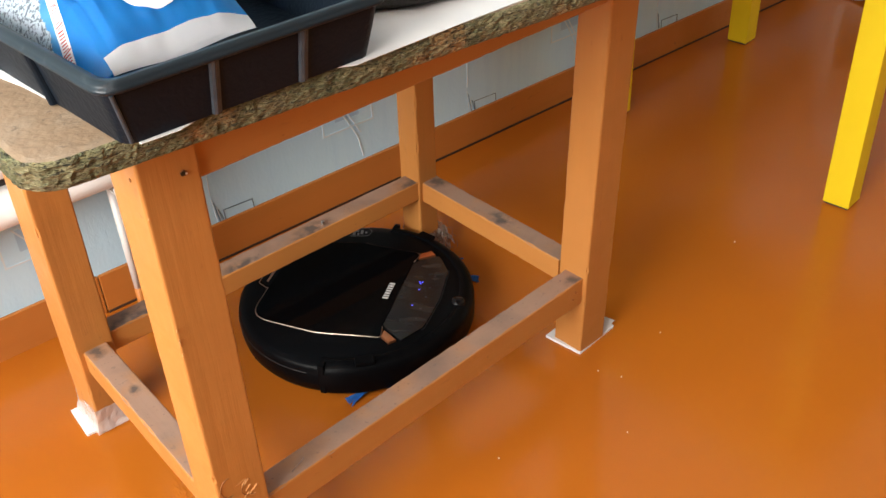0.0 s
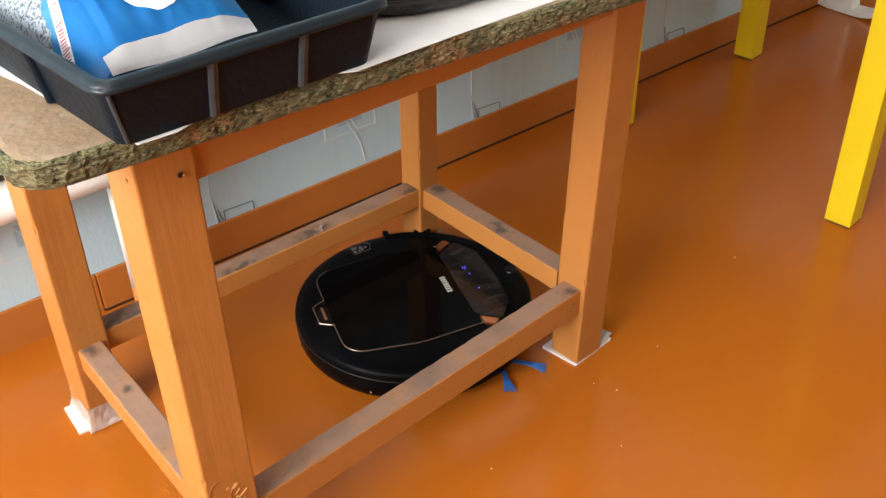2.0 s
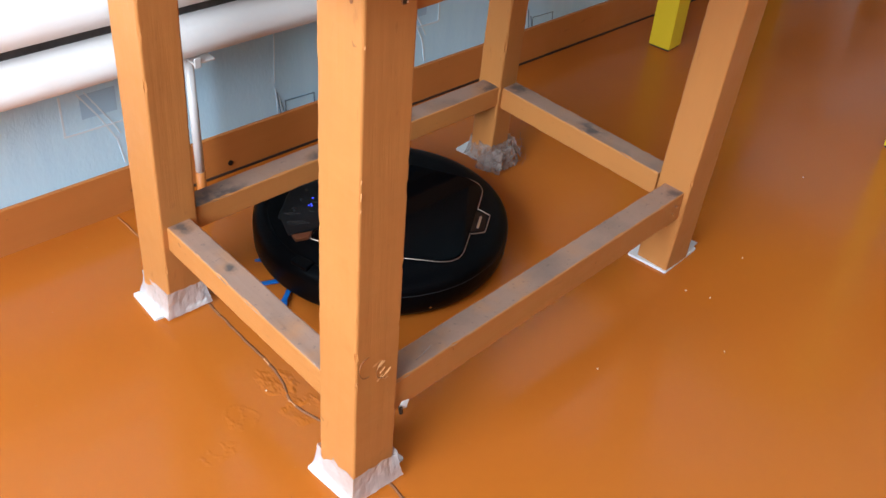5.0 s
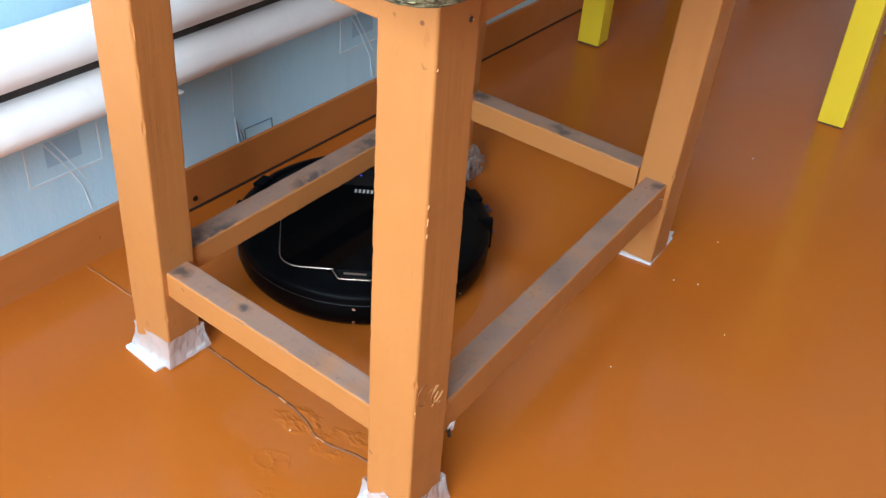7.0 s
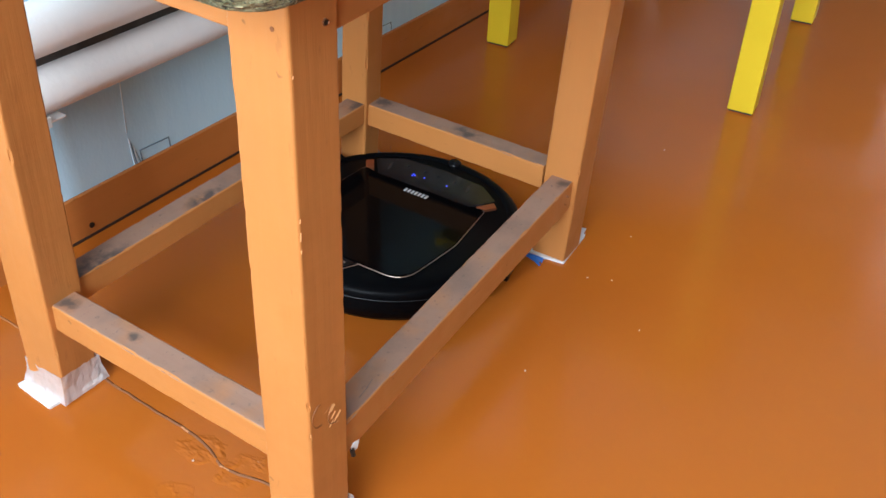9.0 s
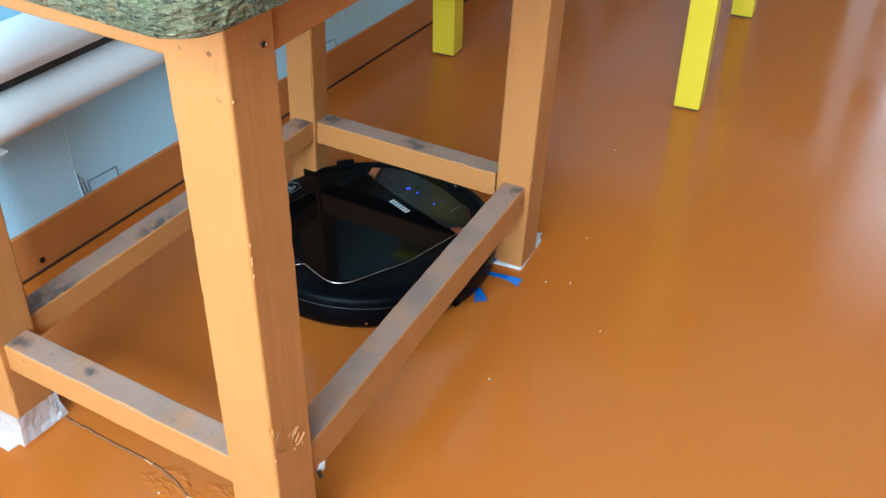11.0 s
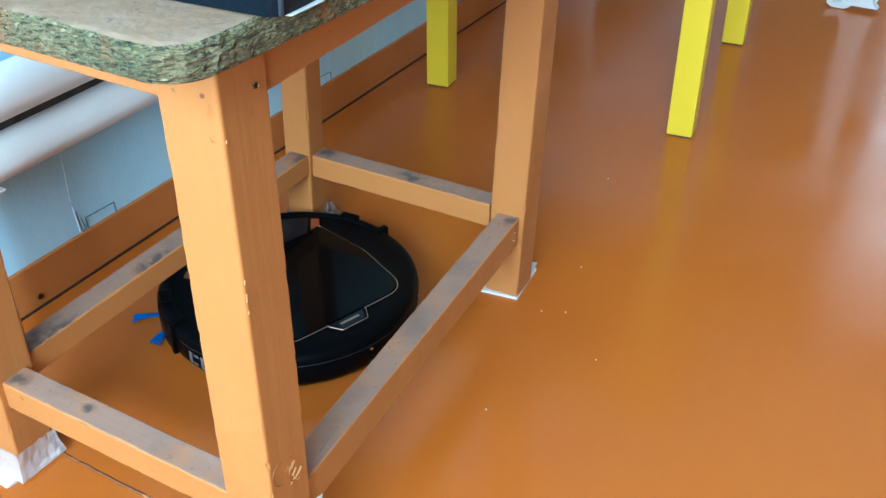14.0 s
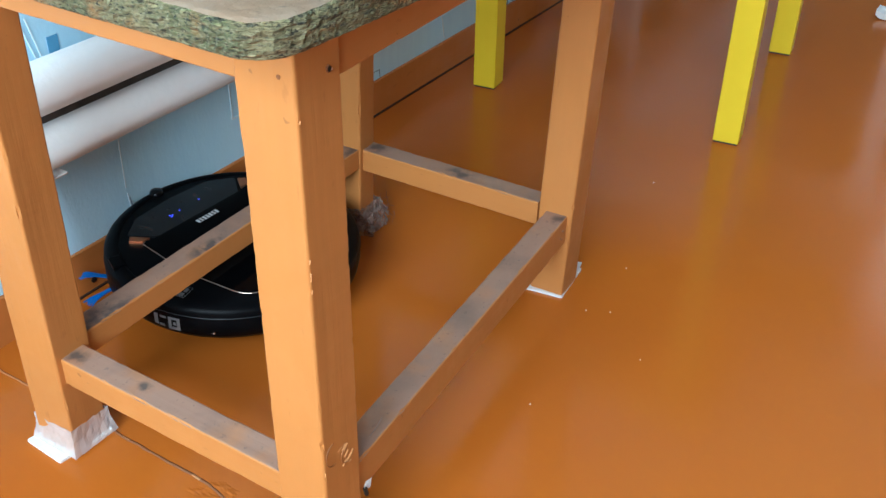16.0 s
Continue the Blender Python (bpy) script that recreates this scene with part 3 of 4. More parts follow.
    tagged(part("fluff", joined(hairs), fluff, legs["br"], "tangle of dark dust and hair"), "tangle of dark dust and hair", kind="stuff")
    # aprons under the top
    beam((0.2445, 0.512), (0.7500, 0.5285), 0.020, 0.508, TOP, rail_x, table, "apron")
    beam((0.2330, 0.866), (0.7290, 0.874), 0.020, 0.505, TOP, rail_x, table, "apron")
    beam((0.1950, 0.8480), (0.1950, 0.5560), 0.020, 0.515, TOP, rail_y, table, "apron")
    beam((0.7520, 0.8500), (0.7600, 0.5700), 0.020, 0.505, TOP, rail_y, table, "apron")
    # stretchers near the floor
    beam((0.2440, 0.5090), (0.7505, 0.5425), 0.031, 0.0875, 0.128, dusty[0], table, "stretcher", "dusty stretcher rail")
    beam((0.2325, 0.8580), (0.7380, 0.8655), 0.031, 0.108, 0.139, dusty[0], table, "stretcher", "dusty stretcher rail")
    beam((0.1955, 0.8535), (0.1955, 0.5555), 0.031, 0.099, 0.1325, dusty[1], table, "stretcher", "dusty stretcher rail")
    beam((0.7420, 0.8700), (0.7480, 0.5850), 0.031, 0.102, 0.1360, dusty[1], table, "stretcher", "dusty stretcher rail")
    # peg holes, knots and dents
    def hole(x, y, z, nx, ny, r, owner, mat, h=0.0012, n=10):
        a, b = Vector((x, y, z)) - Vector((nx, ny, 0)) * 0.002, Vector((x, y, z)) + Vector((nx, ny, 0)) * h
        part("peg_hole", rod(a, b, r, n), mat, owner, "small dark hole")
    hole(0.2285, 0.5042, 0.5235, 0, -1, 0.0030, legs["fl"], seam_dark, 0.0012, 5)
    hole(0.2280, 0.5040, 0.5238, 0, -1, 0.0021, legs["fl"], nail_black, 0.0014, 6)
    hole(0.2308, 0.5042, 0.5228, 0, -1, 0.0010, legs["fl"], crumb_pale, 0.0015, 5)
    hole(0.1910, 0.516, 0.528, -1, 0, 0.0018, legs["fl"], seam_dark)
    hole(0.7800, 0.5250, 0.530, 0, -1, 0.0030, legs["fr"], gap_dark, 0.0012, 6)
    hole(0.7800, 0.5252, 0.537, 0, -1, 0.0016, legs["fr"], seam_dark, 0.0012, 6)
    # the bored knot on the front leg
    ring = [(0.2040 + 0.0125 * math.cos(t) * 0.75, 0.5016, 0.178 + 0.0125 * math.sin(t)) for t in (1.4 + 0.24 * k for k in range(16))]
    part("scratch", sweep(ring, 0.0005, 5), cut_paint, legs["fl"], "curved scratch in the paint")
    ring = [(0.2250 + 0.0090 * math.cos(t), 0.5026, 0.163 + 0.0095 * math.sin(t)) for t in (2.2 + 0.26 * k for k in range(11))]
    part("scratch", sweep(ring, 0.0005, 5), cut_paint, legs["fl"], "oval cut round a knot")
    # pale arc that paints a highlight along the cut's edge
    ring = [(0.2280 + 0.0055 * math.cos(t), 0.5028, 0.158 + 0.0075 * math.sin(t)) for t in (3.6 + 0.25 * k for k in range(7))]
    part("scratch", sweep(ring, 0.0004, 5), leg_chip, legs["fl"], "pale highlight along the cut")
    rng = random.Random(8)
    for k in range(7):
        x, z = 0.2235 + rng.uniform(-0.006, 0.007), 0.164 + rng.uniform(-0.010, 0.009)
        part("dent", sweep([(x - 0.003, 0.5029, z - 0.002), (x + 0.003, 0.5032, z + 0.003)], rng.uniform(0.0006, 0.0012), 5), leg_chip, legs["fl"], "chipped paint")
    for k in range(6):
        z = rng.uniform(0.12, 0.5)
        part("dent", sweep([(0.1912, 0.5012, z), (0.1916, 0.5010, z + rng.uniform(0.002, 0.005))], 0.0006, 5), leg_chip, legs["fl"], "chipped edge")
    part("scratch", sweep([(0.212, 0.5028, 0.174), (0.2425, 0.5052, 0.181)], 0.0004, 4), leg_chip, legs["fl"], "fine scratch")
    ring = [(0.7365 + 0.021 + 0.007 * math.cos(t), 0.8665, 0.178 + 0.009 * math.sin(t)) for t in (0.4 * k for k in range(16))]
    part("scratch", sweep(ring, 0.0005, 4, True), seam_dark, legs["br"], "round knot mark")
    # a bolt end and dirt on the back rail, nail heads on the others
    part("screw", rod((0.566, 0.872, 0.137), (0.566, 0.872, 0.1445), 0.0028, 10), silver, table, "bright screw end")
    for x, y, z in ((0.735, 0.5393, 0.114), (0.730, 0.5392, 0.105)):
        part("nail", rod((x, y - 0.0006, z), (x, y + 0.002, z), 0.0013, 8), silver, table, "bright nail head")
    # a shred of foil caught under the front rail
    bm = bmesh.new()
    a = [bm.verts.new(c) for c in ((0.2475, 0.503, 0.094), (0.258, 0.504, 0.090), (0.262, 0.505, 0.099), (0.253, 0.5055, 0.101), (0.248, 0.504, 0.099))]
    bm.faces.new(a)
    bmesh.ops.solidify(bm, geom=bm.faces[:], thickness=0.0008)
    part("shred", bm, paper, table, "pale shred of foil")
    part("shred", sweep([(0.2490, 0.5035, 0.097), (0.2495, 0.5020, 0.089)], 0.0022, 6), nail_black, table, "dark nail tip")
    part("straw", sweep([(0.281, 0.520, 0.1285), (0.290, 0.517, 0.137), (0.296, 0.516, 0.143)], 0.0005, 4), dirt_mat, table, "bit of straw")
    return legs


def build_top():
    """The chipboard top: a swollen, crumbling edge round a worn face."""
    corners = [(0.096, 0.4395), (0.872, 0.394), (0.885, 0.985), (0.100, 0.985)]
    base = rounded(corners, [0.038, 0.02, 0.02, 0.02], 10)
    pts = []
    for i, p in enumerate(base):
        a, b = Vector(p), Vector(base[(i + 1) % len(base)])
        n = max(1, int((b - a).length / 0.0028))
        pts += [a.lerp(b, j / n) for j in range(n)]
    k = len(pts)
    heights = [0.0, 0.0015, 0.004, 0.007, 0.010, 0.013, 0.016, 0.0185, 0.0205, 0.0215, 0.0218]
    inset = [0.003, 0.0010, 0.0, -0.0005, -0.0008, -0.0006, 0.0, 0.0008, 0.0022, 0.0045, 0.009]
    bm, rings = bmesh.new(), []
    for h, ins in zip(heights, inset):
        ring = []
        for i, p in enumerate(pts):
            t = (pts[(i + 1) % k] - pts[i - 1]).normalized()
            out = Vector((t.y, -t.x))
            q = Vector((p.x, p.y, h))
            rough = noise.fractal(q * 260, 0.6, 2.1, 4) * 0.0016 + noise.noise(q * 60) * 0.0010 + noise.noise(q * 13) * 0.0012
            flaky = max(0.0, noise.noise(Vector((p.x * 130, p.y * 130, h * 600)))) * 0.0034
            edge = (0.4 if h < 0.002 else 1.0) if h < 0.0205 else 0.35
            d = -ins + (rough - flaky) * edge
            dz = noise.noise(q * 110) * 0.0007 + (noise.noise(q * 30) * 0.0016 if h > 0.017 else 0)
            if h >= 0.0218:
                dz = 0
            ring.append(bm.verts.new((p.x + out.x * d, p.y + out.y * d, TOP + (h if h < 0.002 else h + dz))))
        rings.append(ring)
    for a, b in zip(rings, rings[1:]):
        for i in range(k):
            f = bm.faces.new((a[i], a[(i + 1) % k], b[(i + 1) % k], b[i]))
            f.material_index = 1 if b is rings[-1] else 0
    bm.faces.new(rings[0][::-1]).material_index = 1
    bm.faces.new(rings[-1]).material_index = 1
    top = part("tabletop", bm, [chip_edge, chip_top], table, "worn chipboard top with a mouldy green edge")
    return top


legs = build_table()
build_top()
TABLETOP = TOP + 0.0222


# ---- what lies on the table ----
def build_paper():
    bm = bmesh.new()
    out = [(0.166, 0.470), (0.171, 0.4215), (0.200, 0.4205), (0.215, 0.4260), (0.330, 0.4260), (0.345, 0.4185), (0.45, 0.4215), (0.60, 0.4225), (0.68, 0.50), (0.60, 0.80), (0.110, 0.84), (0.136, 0.609), (0.147, 0.565), (0.1515, 0.532), (0.158, 0.505)]
    bm = slab(rounded(out, 0.002, 2), TABLETOP, TABLETOP + 0.0006)
    return tagged(part("paper_sheet", bm, paper), "white paper sheet spread under the tray", "paper sheet")


build_paper()
PAPER = TABLETOP + 0.0006


def build_tray():
    t = thing("seedling_tray", (0.262, 0.59, PAPER), "black ribbed plastic seedling tray with a rolled rim", "tray")
    x0, x1, y0, y1, h, fl = 0.1620, 0.3630, 0.4240, 0.80, 0.050, 0.0105

    def ring(f, z, r, inset=0.0):
        o = fl * f - inset
        return [(x, y, z) for x, y in rounded([(x0 - o, y0 - o * 1.1), (x1 + o, y0 - o * 1.1), (x1 + o, y1 + o), (x0 - o - 0.034, y1 + o)], r, 8)]

    def shell(rings, close_first=False, close_last=False):
        bm = bmesh.new()
        vs = [[bm.verts.new(p) for p in r] for r in rings]
        for a, b in zip(vs, vs[1:]):
            for i in range(len(a)):
                bm.faces.new((a[i], a[(i + 1) % len(a)], b[(i + 1) % len(a)], b[i]))
        if close_first:
            bm.faces.new(vs[0][::-1])
        if close_last:
            bm.faces.new(vs[-1])
        return bm
    z = PAPER + 0.0002
    part("body", shell([ring(0, z, 0.012), ring(0.45, z + 0.024, 0.013), ring(0.86, z + 0.046, 0.014), ring(0.80, z + 0.046, 0.014, 0.0016), ring(0.40, z + 0.024, 0.013, 0.0018), ring(0, z + 0.003, 0.012, 0.002)], True, True), tray_black, t, smooth=False)
    part("rim", shell([ring(0.86, z + 0.0440, 0.014), ring(1.26, z + 0.0436, 0.018), ring(1.32, z + 0.0443, 0.019), ring(1.30, z + 0.0466, 0.019), ring(1.20, z + 0.0472, 0.018), ring(1.16, z + 0.0486, 0.018), ring(0.98, z + 0.0512, 0.017), ring(0.45, z + 0.0505, 0.014), ring(0.32, z + 0.0480, 0.013), ring(0.80, z + 0.043, 0.014)]), tray_rim, t, "dusty rolled rim", smooth=True)
    # front ribs and near corner, their highlights put into the colour
    for fx in (0.2285, 0.2995):
        part("rib", joined([sweep([(fx + e, y0 - 0.0005, z + 0.001), (fx + e, y0 - fl * 0.47, z + 0.022), (fx + e, y0 - fl * 0.93, z + 0.0436)], r, 8) for e, r in ((0, 0.0030), (0.0030, 0.0018))]), tray_rib, t, "raised rib with its highlight painted pale")
    part("rib", sweep([(x0 + 0.0045, y0 + 0.0012, z + 0.001), (x0 + 0.0045 - fl * 0.47, y0 + 0.0012 - fl * 0.5, z + 0.022), (x0 + 0.0045 - fl * 0.93, y0 + 0.0012 - fl, z + 0.0420)], 0.0016, 8), tray_rib, t, "corner edge painted as a pale highlight")
    for fy in (0.520, 0.610, 0.700):
        part("rib", sweep([(x0 - 0.09 * (fy - y0) + d, fy, z + h) for d, h in ((-0.0005, 0.001), (-fl * 0.45, 0.022), (-fl * 0.86, 0.0435))], 0.0042, 12), tray_black, t)
    return t


build_tray()


def build_bag():
    """A limp printed bag of soil lying in the tray, its sealed hem to the front."""
    t = thing("soil_bag", (0.24, 0.58, PAPER + 0.003), "blue and white plastic bag of potting soil lying in the tray", "bag")
    nu, nv = 150, 150

    def point(i, j):
        u, v = i / nu, j / nv
        x = 0.1655 - 0.024 * v * (1 - u) + 0.1310 * u + 0.003 * math.sin(v * 9)
        y = 0.4700 + 0.004 * u + 0.28 * v
        puff = (math.sin(math.pi * min(1, max(0, u * 0.90 + 0.02))) ** 0.7) * (min(1, v * 4.5) ** 0.75) * (min(1, (1 - v) * 5) ** 0.8)
        wave = noise.noise(Vector((u * 5, v * 6, 1.7))) * 0.012 + noise.noise(Vector((u * 12, v * 11, 5.0))) * 0.004
        crease = -0.007 * max(0.0, 1 - abs(u - 0.16 - 0.25 * v) / 0.05) * min(1, v * 8)
        x = max(x, 0.1720 - 0.024 * v - 0.16 * (0.020 + 0.045 * puff))
        return Vector((x, y, PAPER + 0.0270 + 0.052 * puff + (wave + crease) * puff + 0.0012 * (1 - min(1, v * 3)) * math.sin(u * 9) - 0.008 * max(0.0, 1 - u / 0.12)))

    def kind(i, j):
        u, v = i / nu, j / nv
        q = point(i, j)
        side = q.x - (0.1590 + 0.28 * (q.y - 0.484))
        if v < 0.045:
            return "hem" if u > 0.12 else "film"
        if side < -0.0075 + 0.003 * noise.noise(q * 90):
            return "speckle"
        return "margin" if side < 0.002 else "film"

    kinds = {(i, j): kind(i, j) for i in range(nu) for j in range(nv)}
    for name, want, mat, label in (("film", "film", bag_blue, "glossy blue film"), ("hem", "hem", bag_white, "white sealed hem"), ("printed_margin", "margin", bag_sky, "paler blue margin"),
                                   ("printed_panel", "speckle", bag_pale, "speckled print")):
        bm, seen = bmesh.new(), {}
        for (i, j), k in kinds.items():
            if k == want:
                f = []
                for c in ((i, j), (i + 1, j), (i + 1, j + 1), (i, j + 1)):
                    if c not in seen:
                        seen[c] = bm.verts.new(point(*c))
                    f.append(seen[c])
                bm.faces.new(f)
        if name == "film":
            for j in (0, nv):
                a = [seen.get((i, j)) or bm.verts.new(point(i, j) - Vector((0, -0.0006, 0.0004))) for i in range(nu + 1)]
                b = [bm.verts.new((max(v.co.x, 0.175), v.co.y + (0.11 if j == 0 else -0.004), PAPER + 0.0045)) for v in a]
                for i in range(nu):
                    bm.faces.new((a[i], b[i], b[i + 1], a[i + 1]))
        bmesh.ops.solidify(bm, geom=bm.faces[:], thickness=-0.0005 if name == "hem" else 0.0003)
        part(name, bm, mat, t, label, smooth=name == "film")

    def laid(x, y, up):
        """The bag's surface over a place of the plan."""
        u = 0.5
        for k in range(12):
            v = min(1, max(0, (y - 0.47 - 0.004 * u) / 0.28))
            u = min(1, max(0, (x - 0.1655 - 0.003 * math.sin(v * 9) + 0.024 * v) / (0.1310 + 0.024 * v)))
        q = point(u * nu, v * nv)
        return Vector((x, y, q.z + up))
    bm, rings = bmesh.new(), []
    hub = bm.verts.new(laid(0.2385, 0.529, 0.0012))
    for k in range(1, 13):
        rings.append([bm.verts.new(laid(0.2385 + 0.027 * k / 12 * math.cos(a), 0.529 + 0.032 * k / 12 * math.sin(a), 0.0012)) for a in (2 * math.pi * j / 64 for j in range(64))])
    for j in range(64):
        bm.faces.new((hub, rings[0][j], rings[0][(j + 1) % 64]))
        for a, b in zip(rings, rings[1:]):
            bm.faces.new((a[j], b[j], b[(j + 1) % 64], a[(j + 1) % 64]))
    part("printed_disc", bm, bag_white, t, "white printed disc", smooth=True)
    # a white band with lettering too worn to read: slanting red bars
    def band(y):
        return 0.1572 + 0.28 * (y - 0.484)
    bm, rows = bmesh.new(), []
    for k in range(61):
        y = 0.484 + 0.216 * k / 60
        rows.append([bm.verts.new(laid(band(y) + 0.0070 * j / 4, y, 0.0007)) for j in range(5)])
    for a, b in zip(rows, rows[1:]):
        for j in range(4):
            bm.faces.new((a[j], a[j + 1], b[j + 1], b[j]))
    part("printed_band", bm, bag_white, t, "white printed band")
    bm, rng = bmesh.new(), random.Random(5)
    y = 0.488
    while y < 0.695:
        w = rng.uniform(0.0009, 0.0014)
        a, b = (0.0012, 0.0063) if rng.random() < 0.3 else (0.0018, 0.0052)
        f = [bm.verts.new(laid(band(y) + e, y + d, 0.0011)) for e, d in ((a, 0.0016), (b, -0.0016), (b, -0.0016 + w), (a, 0.0016 + w))]
        bm.faces.new(f)
        y += w + rng.uniform(0.0006, 0.0011)
    bmesh.ops.solidify(bm, geom=bm.faces[:], thickness=0.0003)
    part("print_bars", bm, bag_red, t, "slanting red bars")
    return t


build_bag()


def build_saucers():
    for k, (r, x, y) in enumerate(((0.150, 0.500, 0.602), (0.147, 0.502, 0.604), (0.148, 0.498, 0.603), (0.146, 0.503, 0.606))):
        z = PAPER + 0.0004 + 0.009 * k
        t = thing("plant_saucer", (x, y, z), "round glossy black plastic plant saucer in a stack", "saucer", "stacked saucers")
        bm = lathe([(0.0, 0.0), (r * 0.90, 0.0), (r * 0.955, 0.004), (r * 0.985, 0.014), (r, 0.0155), (r * 1.004, 0.0175), (r * 0.99, 0.0185), (r * 0.968, 0.0165), (r * 0.935, 0.006), (r * 0.88, 0.0025), (0.0, 0.0025)], 96)
        bm.transform(Matrix.Translation((x, y, z)))
        part("dish", bm, glossy_film, t, smooth=True)


build_saucers()

# ---- the yellow table and the white stand beyond ----
yellow_table = thing("yellow_table", (1.56, 0.76, 0), "children's table with square legs painted bright yellow", "table")
for x, y in ((1.326, 0.484), (1.297, 0.958), (1.753, 0.992), (1.797, 0.526)):
    m = Matrix.Translation((x, y, 0)) @ Matrix.Rotation(radians(7), 4, "Z")
    leg = part("leg", box(0, 0.044, 0, 0.0445, 0.003, 0.56, 0.0016, 2, m), yellow, yellow_table)
    part("foot_pad", box(0.002, 0.042, 0.002, 0.0425, 0.0, 0.0032, 0, 2, m), foot_black, leg, "thin dark felt pad")
m = Matrix.Translation((1.330, 0.484, 0)) @ Matrix.Rotation(radians(4.5), 4, "Z")
part("tabletop", box(-0.06, 0.58, -0.06, 0.58, 0.56, 0.585, 0.004, 2, m), yellow, yellow_table)


def build_stand():
    t = thing("white_stand", (2.22, 0.76, 0), "white plastic stand with curved runner feet beside the wall", "stand")
    def extruded(outline, x0, x1, bevel):
        bm = slab(outline, x0, x1, bevel)
        for v in bm.verts:
            v.co = (v.co.z, v.co.x, v.co.y)
        return bm
    for y, reach in ((1.045, 0.23), (0.372, 0.075)):
        low = [(y + 0.055 - reach * k / 16, 0.002 + 0.050 * max(0, (k - 8) / 8) ** 2 + 0.008 * max(0, (4 - k) / 4) ** 2) for k in range(17)]
        part("runner", extruded(low + [(u, v + 0.013) for u, v in low[::-1]], 2.135, 2.180, 0.003), white_plastic, t, "curved white runner")
        side = [(0.044, 0.010), (0.034, 0.018), (0.029, 0.032), (0.026, 0.060), (0.025, 0.500)]
        part("post", extruded([(y - 0.012 - w, z) for w, z in side] + [(y - 0.012 + w, z) for w, z in side[::-1]], 2.142, 2.174, 0.004), white_plastic, t, "post with a flared base")
    part("crossbar", box(2.1435, 2.1725, 0.386, 1.007, 0.455, 0.495, 0.005), white_plastic, t)
    return t


build_stand()

# ---- the robot vacuum ----
robot = thing("robot_vacuum", Matrix(), "round black robot vacuum with copper trim and a lit display", "robot vacuum")
R = 0.1665
ZT = 0.0585


def arc_shell(profile, a0, a1, n=64):
    bm = lathe(profile, n, radians(a0), radians(a1))
    return bm


def build_robot():
    part("body", lathe([(0.0, 0.010), (0.140, 0.010), (0.153, 0.006), (0.161, 0.007), (0.1645, 0.013), (R, 0.024), (R, 0.0445), (0.1652, 0.0490), (0.1618, 0.0525), (0.154, 0.0555), (0.140, 0.0572), (0.0, ZT)], 128), rv_body, robot, "matt black round body", smooth=True)
    # front bumper, a separate shell with a raised lip
    prof = [(0.1675, 0.011), (0.1702, 0.017), (0.1708, 0.041), (0.1695, 0.0490), (0.1645, 0.0540), (0.1570, 0.0582), (0.1510, 0.0580), (0.1490, 0.0545)]
    bumper = part("bumper", arc_shell(prof, 4, 176), rv_body, robot, "black front bumper", smooth=True)
    for a in (4, 176):
        c, s = math.cos(radians(a)), math.sin(radians(a))
        m = Matrix.Rotation(radians(a), 4, "Z")
        part("bumper_end", box(0.1480, 0.1705, -0.0045, 0.0045, 0.012, 0.0580, 0.0015, 2, m), rv_body, bumper)
        m = Matrix.Rotation(radians(a + (20 if a < 90 else -20)), 4, "Z")
        part("bumper_pad", box(0.1500, 0.1660, -0.013, 0.013, 0.0540, 0.0602, 0.002, 2, m), rv_body, bumper)
    bm = lathe([(0.0100, 0.053), (0.0098, 0.0600), (0.0075, 0.0628), (0.0, 0.0634)], 24)
    bm.transform(Matrix.Translation((0, 0.1525, 0)))
    dome = part("sensor_dome", bm, lens_black, bumper, "small glossy sensor dome", smooth=True)
    # seam line round the rear skirt
    part("skirt_line", sweep([((R + 0.0002) * math.cos(radians(a)), (R + 0.0002) * math.sin(radians(a)), 0.0405) for a in range(182, 359, 3)], 0.0006, 5), seam_grey, robot, "fine seam")
    # lid
    lid = rounded([(-0.0745, 0.0655), (-0.0965, 0.070), (-0.1055, -0.020), (-0.0925, -0.120), (0.0925, -0.120), (0.1055, -0.020), (0.0965, 0.070), (0.0745, 0.0655)], [0.003, 0.004, 0.09, 0.034, 0.034, 0.09, 0.004, 0.003], 8)
    lid_ob = part("lid", slab(lid, ZT - 0.004, ZT + 0.0024, 0.0012), rv_lid, robot, "piano-black glossy lid")
    edge = [(x * 1.012, y * 1.012, ZT + 0.0008) for x, y in lid[8:-8]]
    half = len(edge) // 2
    step = [(x, y, ZT + 0.0008) for x, y in rounded([(-0.0300, -0.1214), (-0.0190, -0.1400), (0.0190, -0.1400), (0.0300, -0.1214)], 0.003, 3)[1:-1]]
    part("trim", sweep(edge[:half] + step + edge[half:], 0.00060, 6), fine_line, lid_ob, "thin copper line stepping round the handle")
    # display in front of the lid
    disp = rounded([(-0.073, 0.0665), (0.073, 0.0665), (0.0985, 0.0985), (0.064, 0.1215), (0.0, 0.1265), (-0.064, 0.1215), (-0.0985, 0.0985)], [0.002, 0.002, 0.004, 0.02, 0.05, 0.02, 0.004], 5)
    display = part("display", slab(disp, ZT - 0.006, ZT + 0.0016, 0.0008), rv_panel, robot, "smoked glass display")
    part("trim", sweep([(x, y + 0.0012, ZT - 0.0005) for x, y in disp if y > 0.108], 0.0009, 6), seam_grey, display, "grey lip")
    for sx, sy in ((-0.0305, 0.0925), (-0.0270, 0.0905), (-0.0305, 0.0885), (-0.0130, 0.0925), (0.0235, 0.0930)):
        part("indicator", slab([(sx + 0.0012 * math.cos(a), sy + 0.0012 * math.sin(a)) for a in (k * math.pi / 4 for k in range(8))], ZT + 0.0012, ZT + 0.0021), led, display, "glowing blue dot")
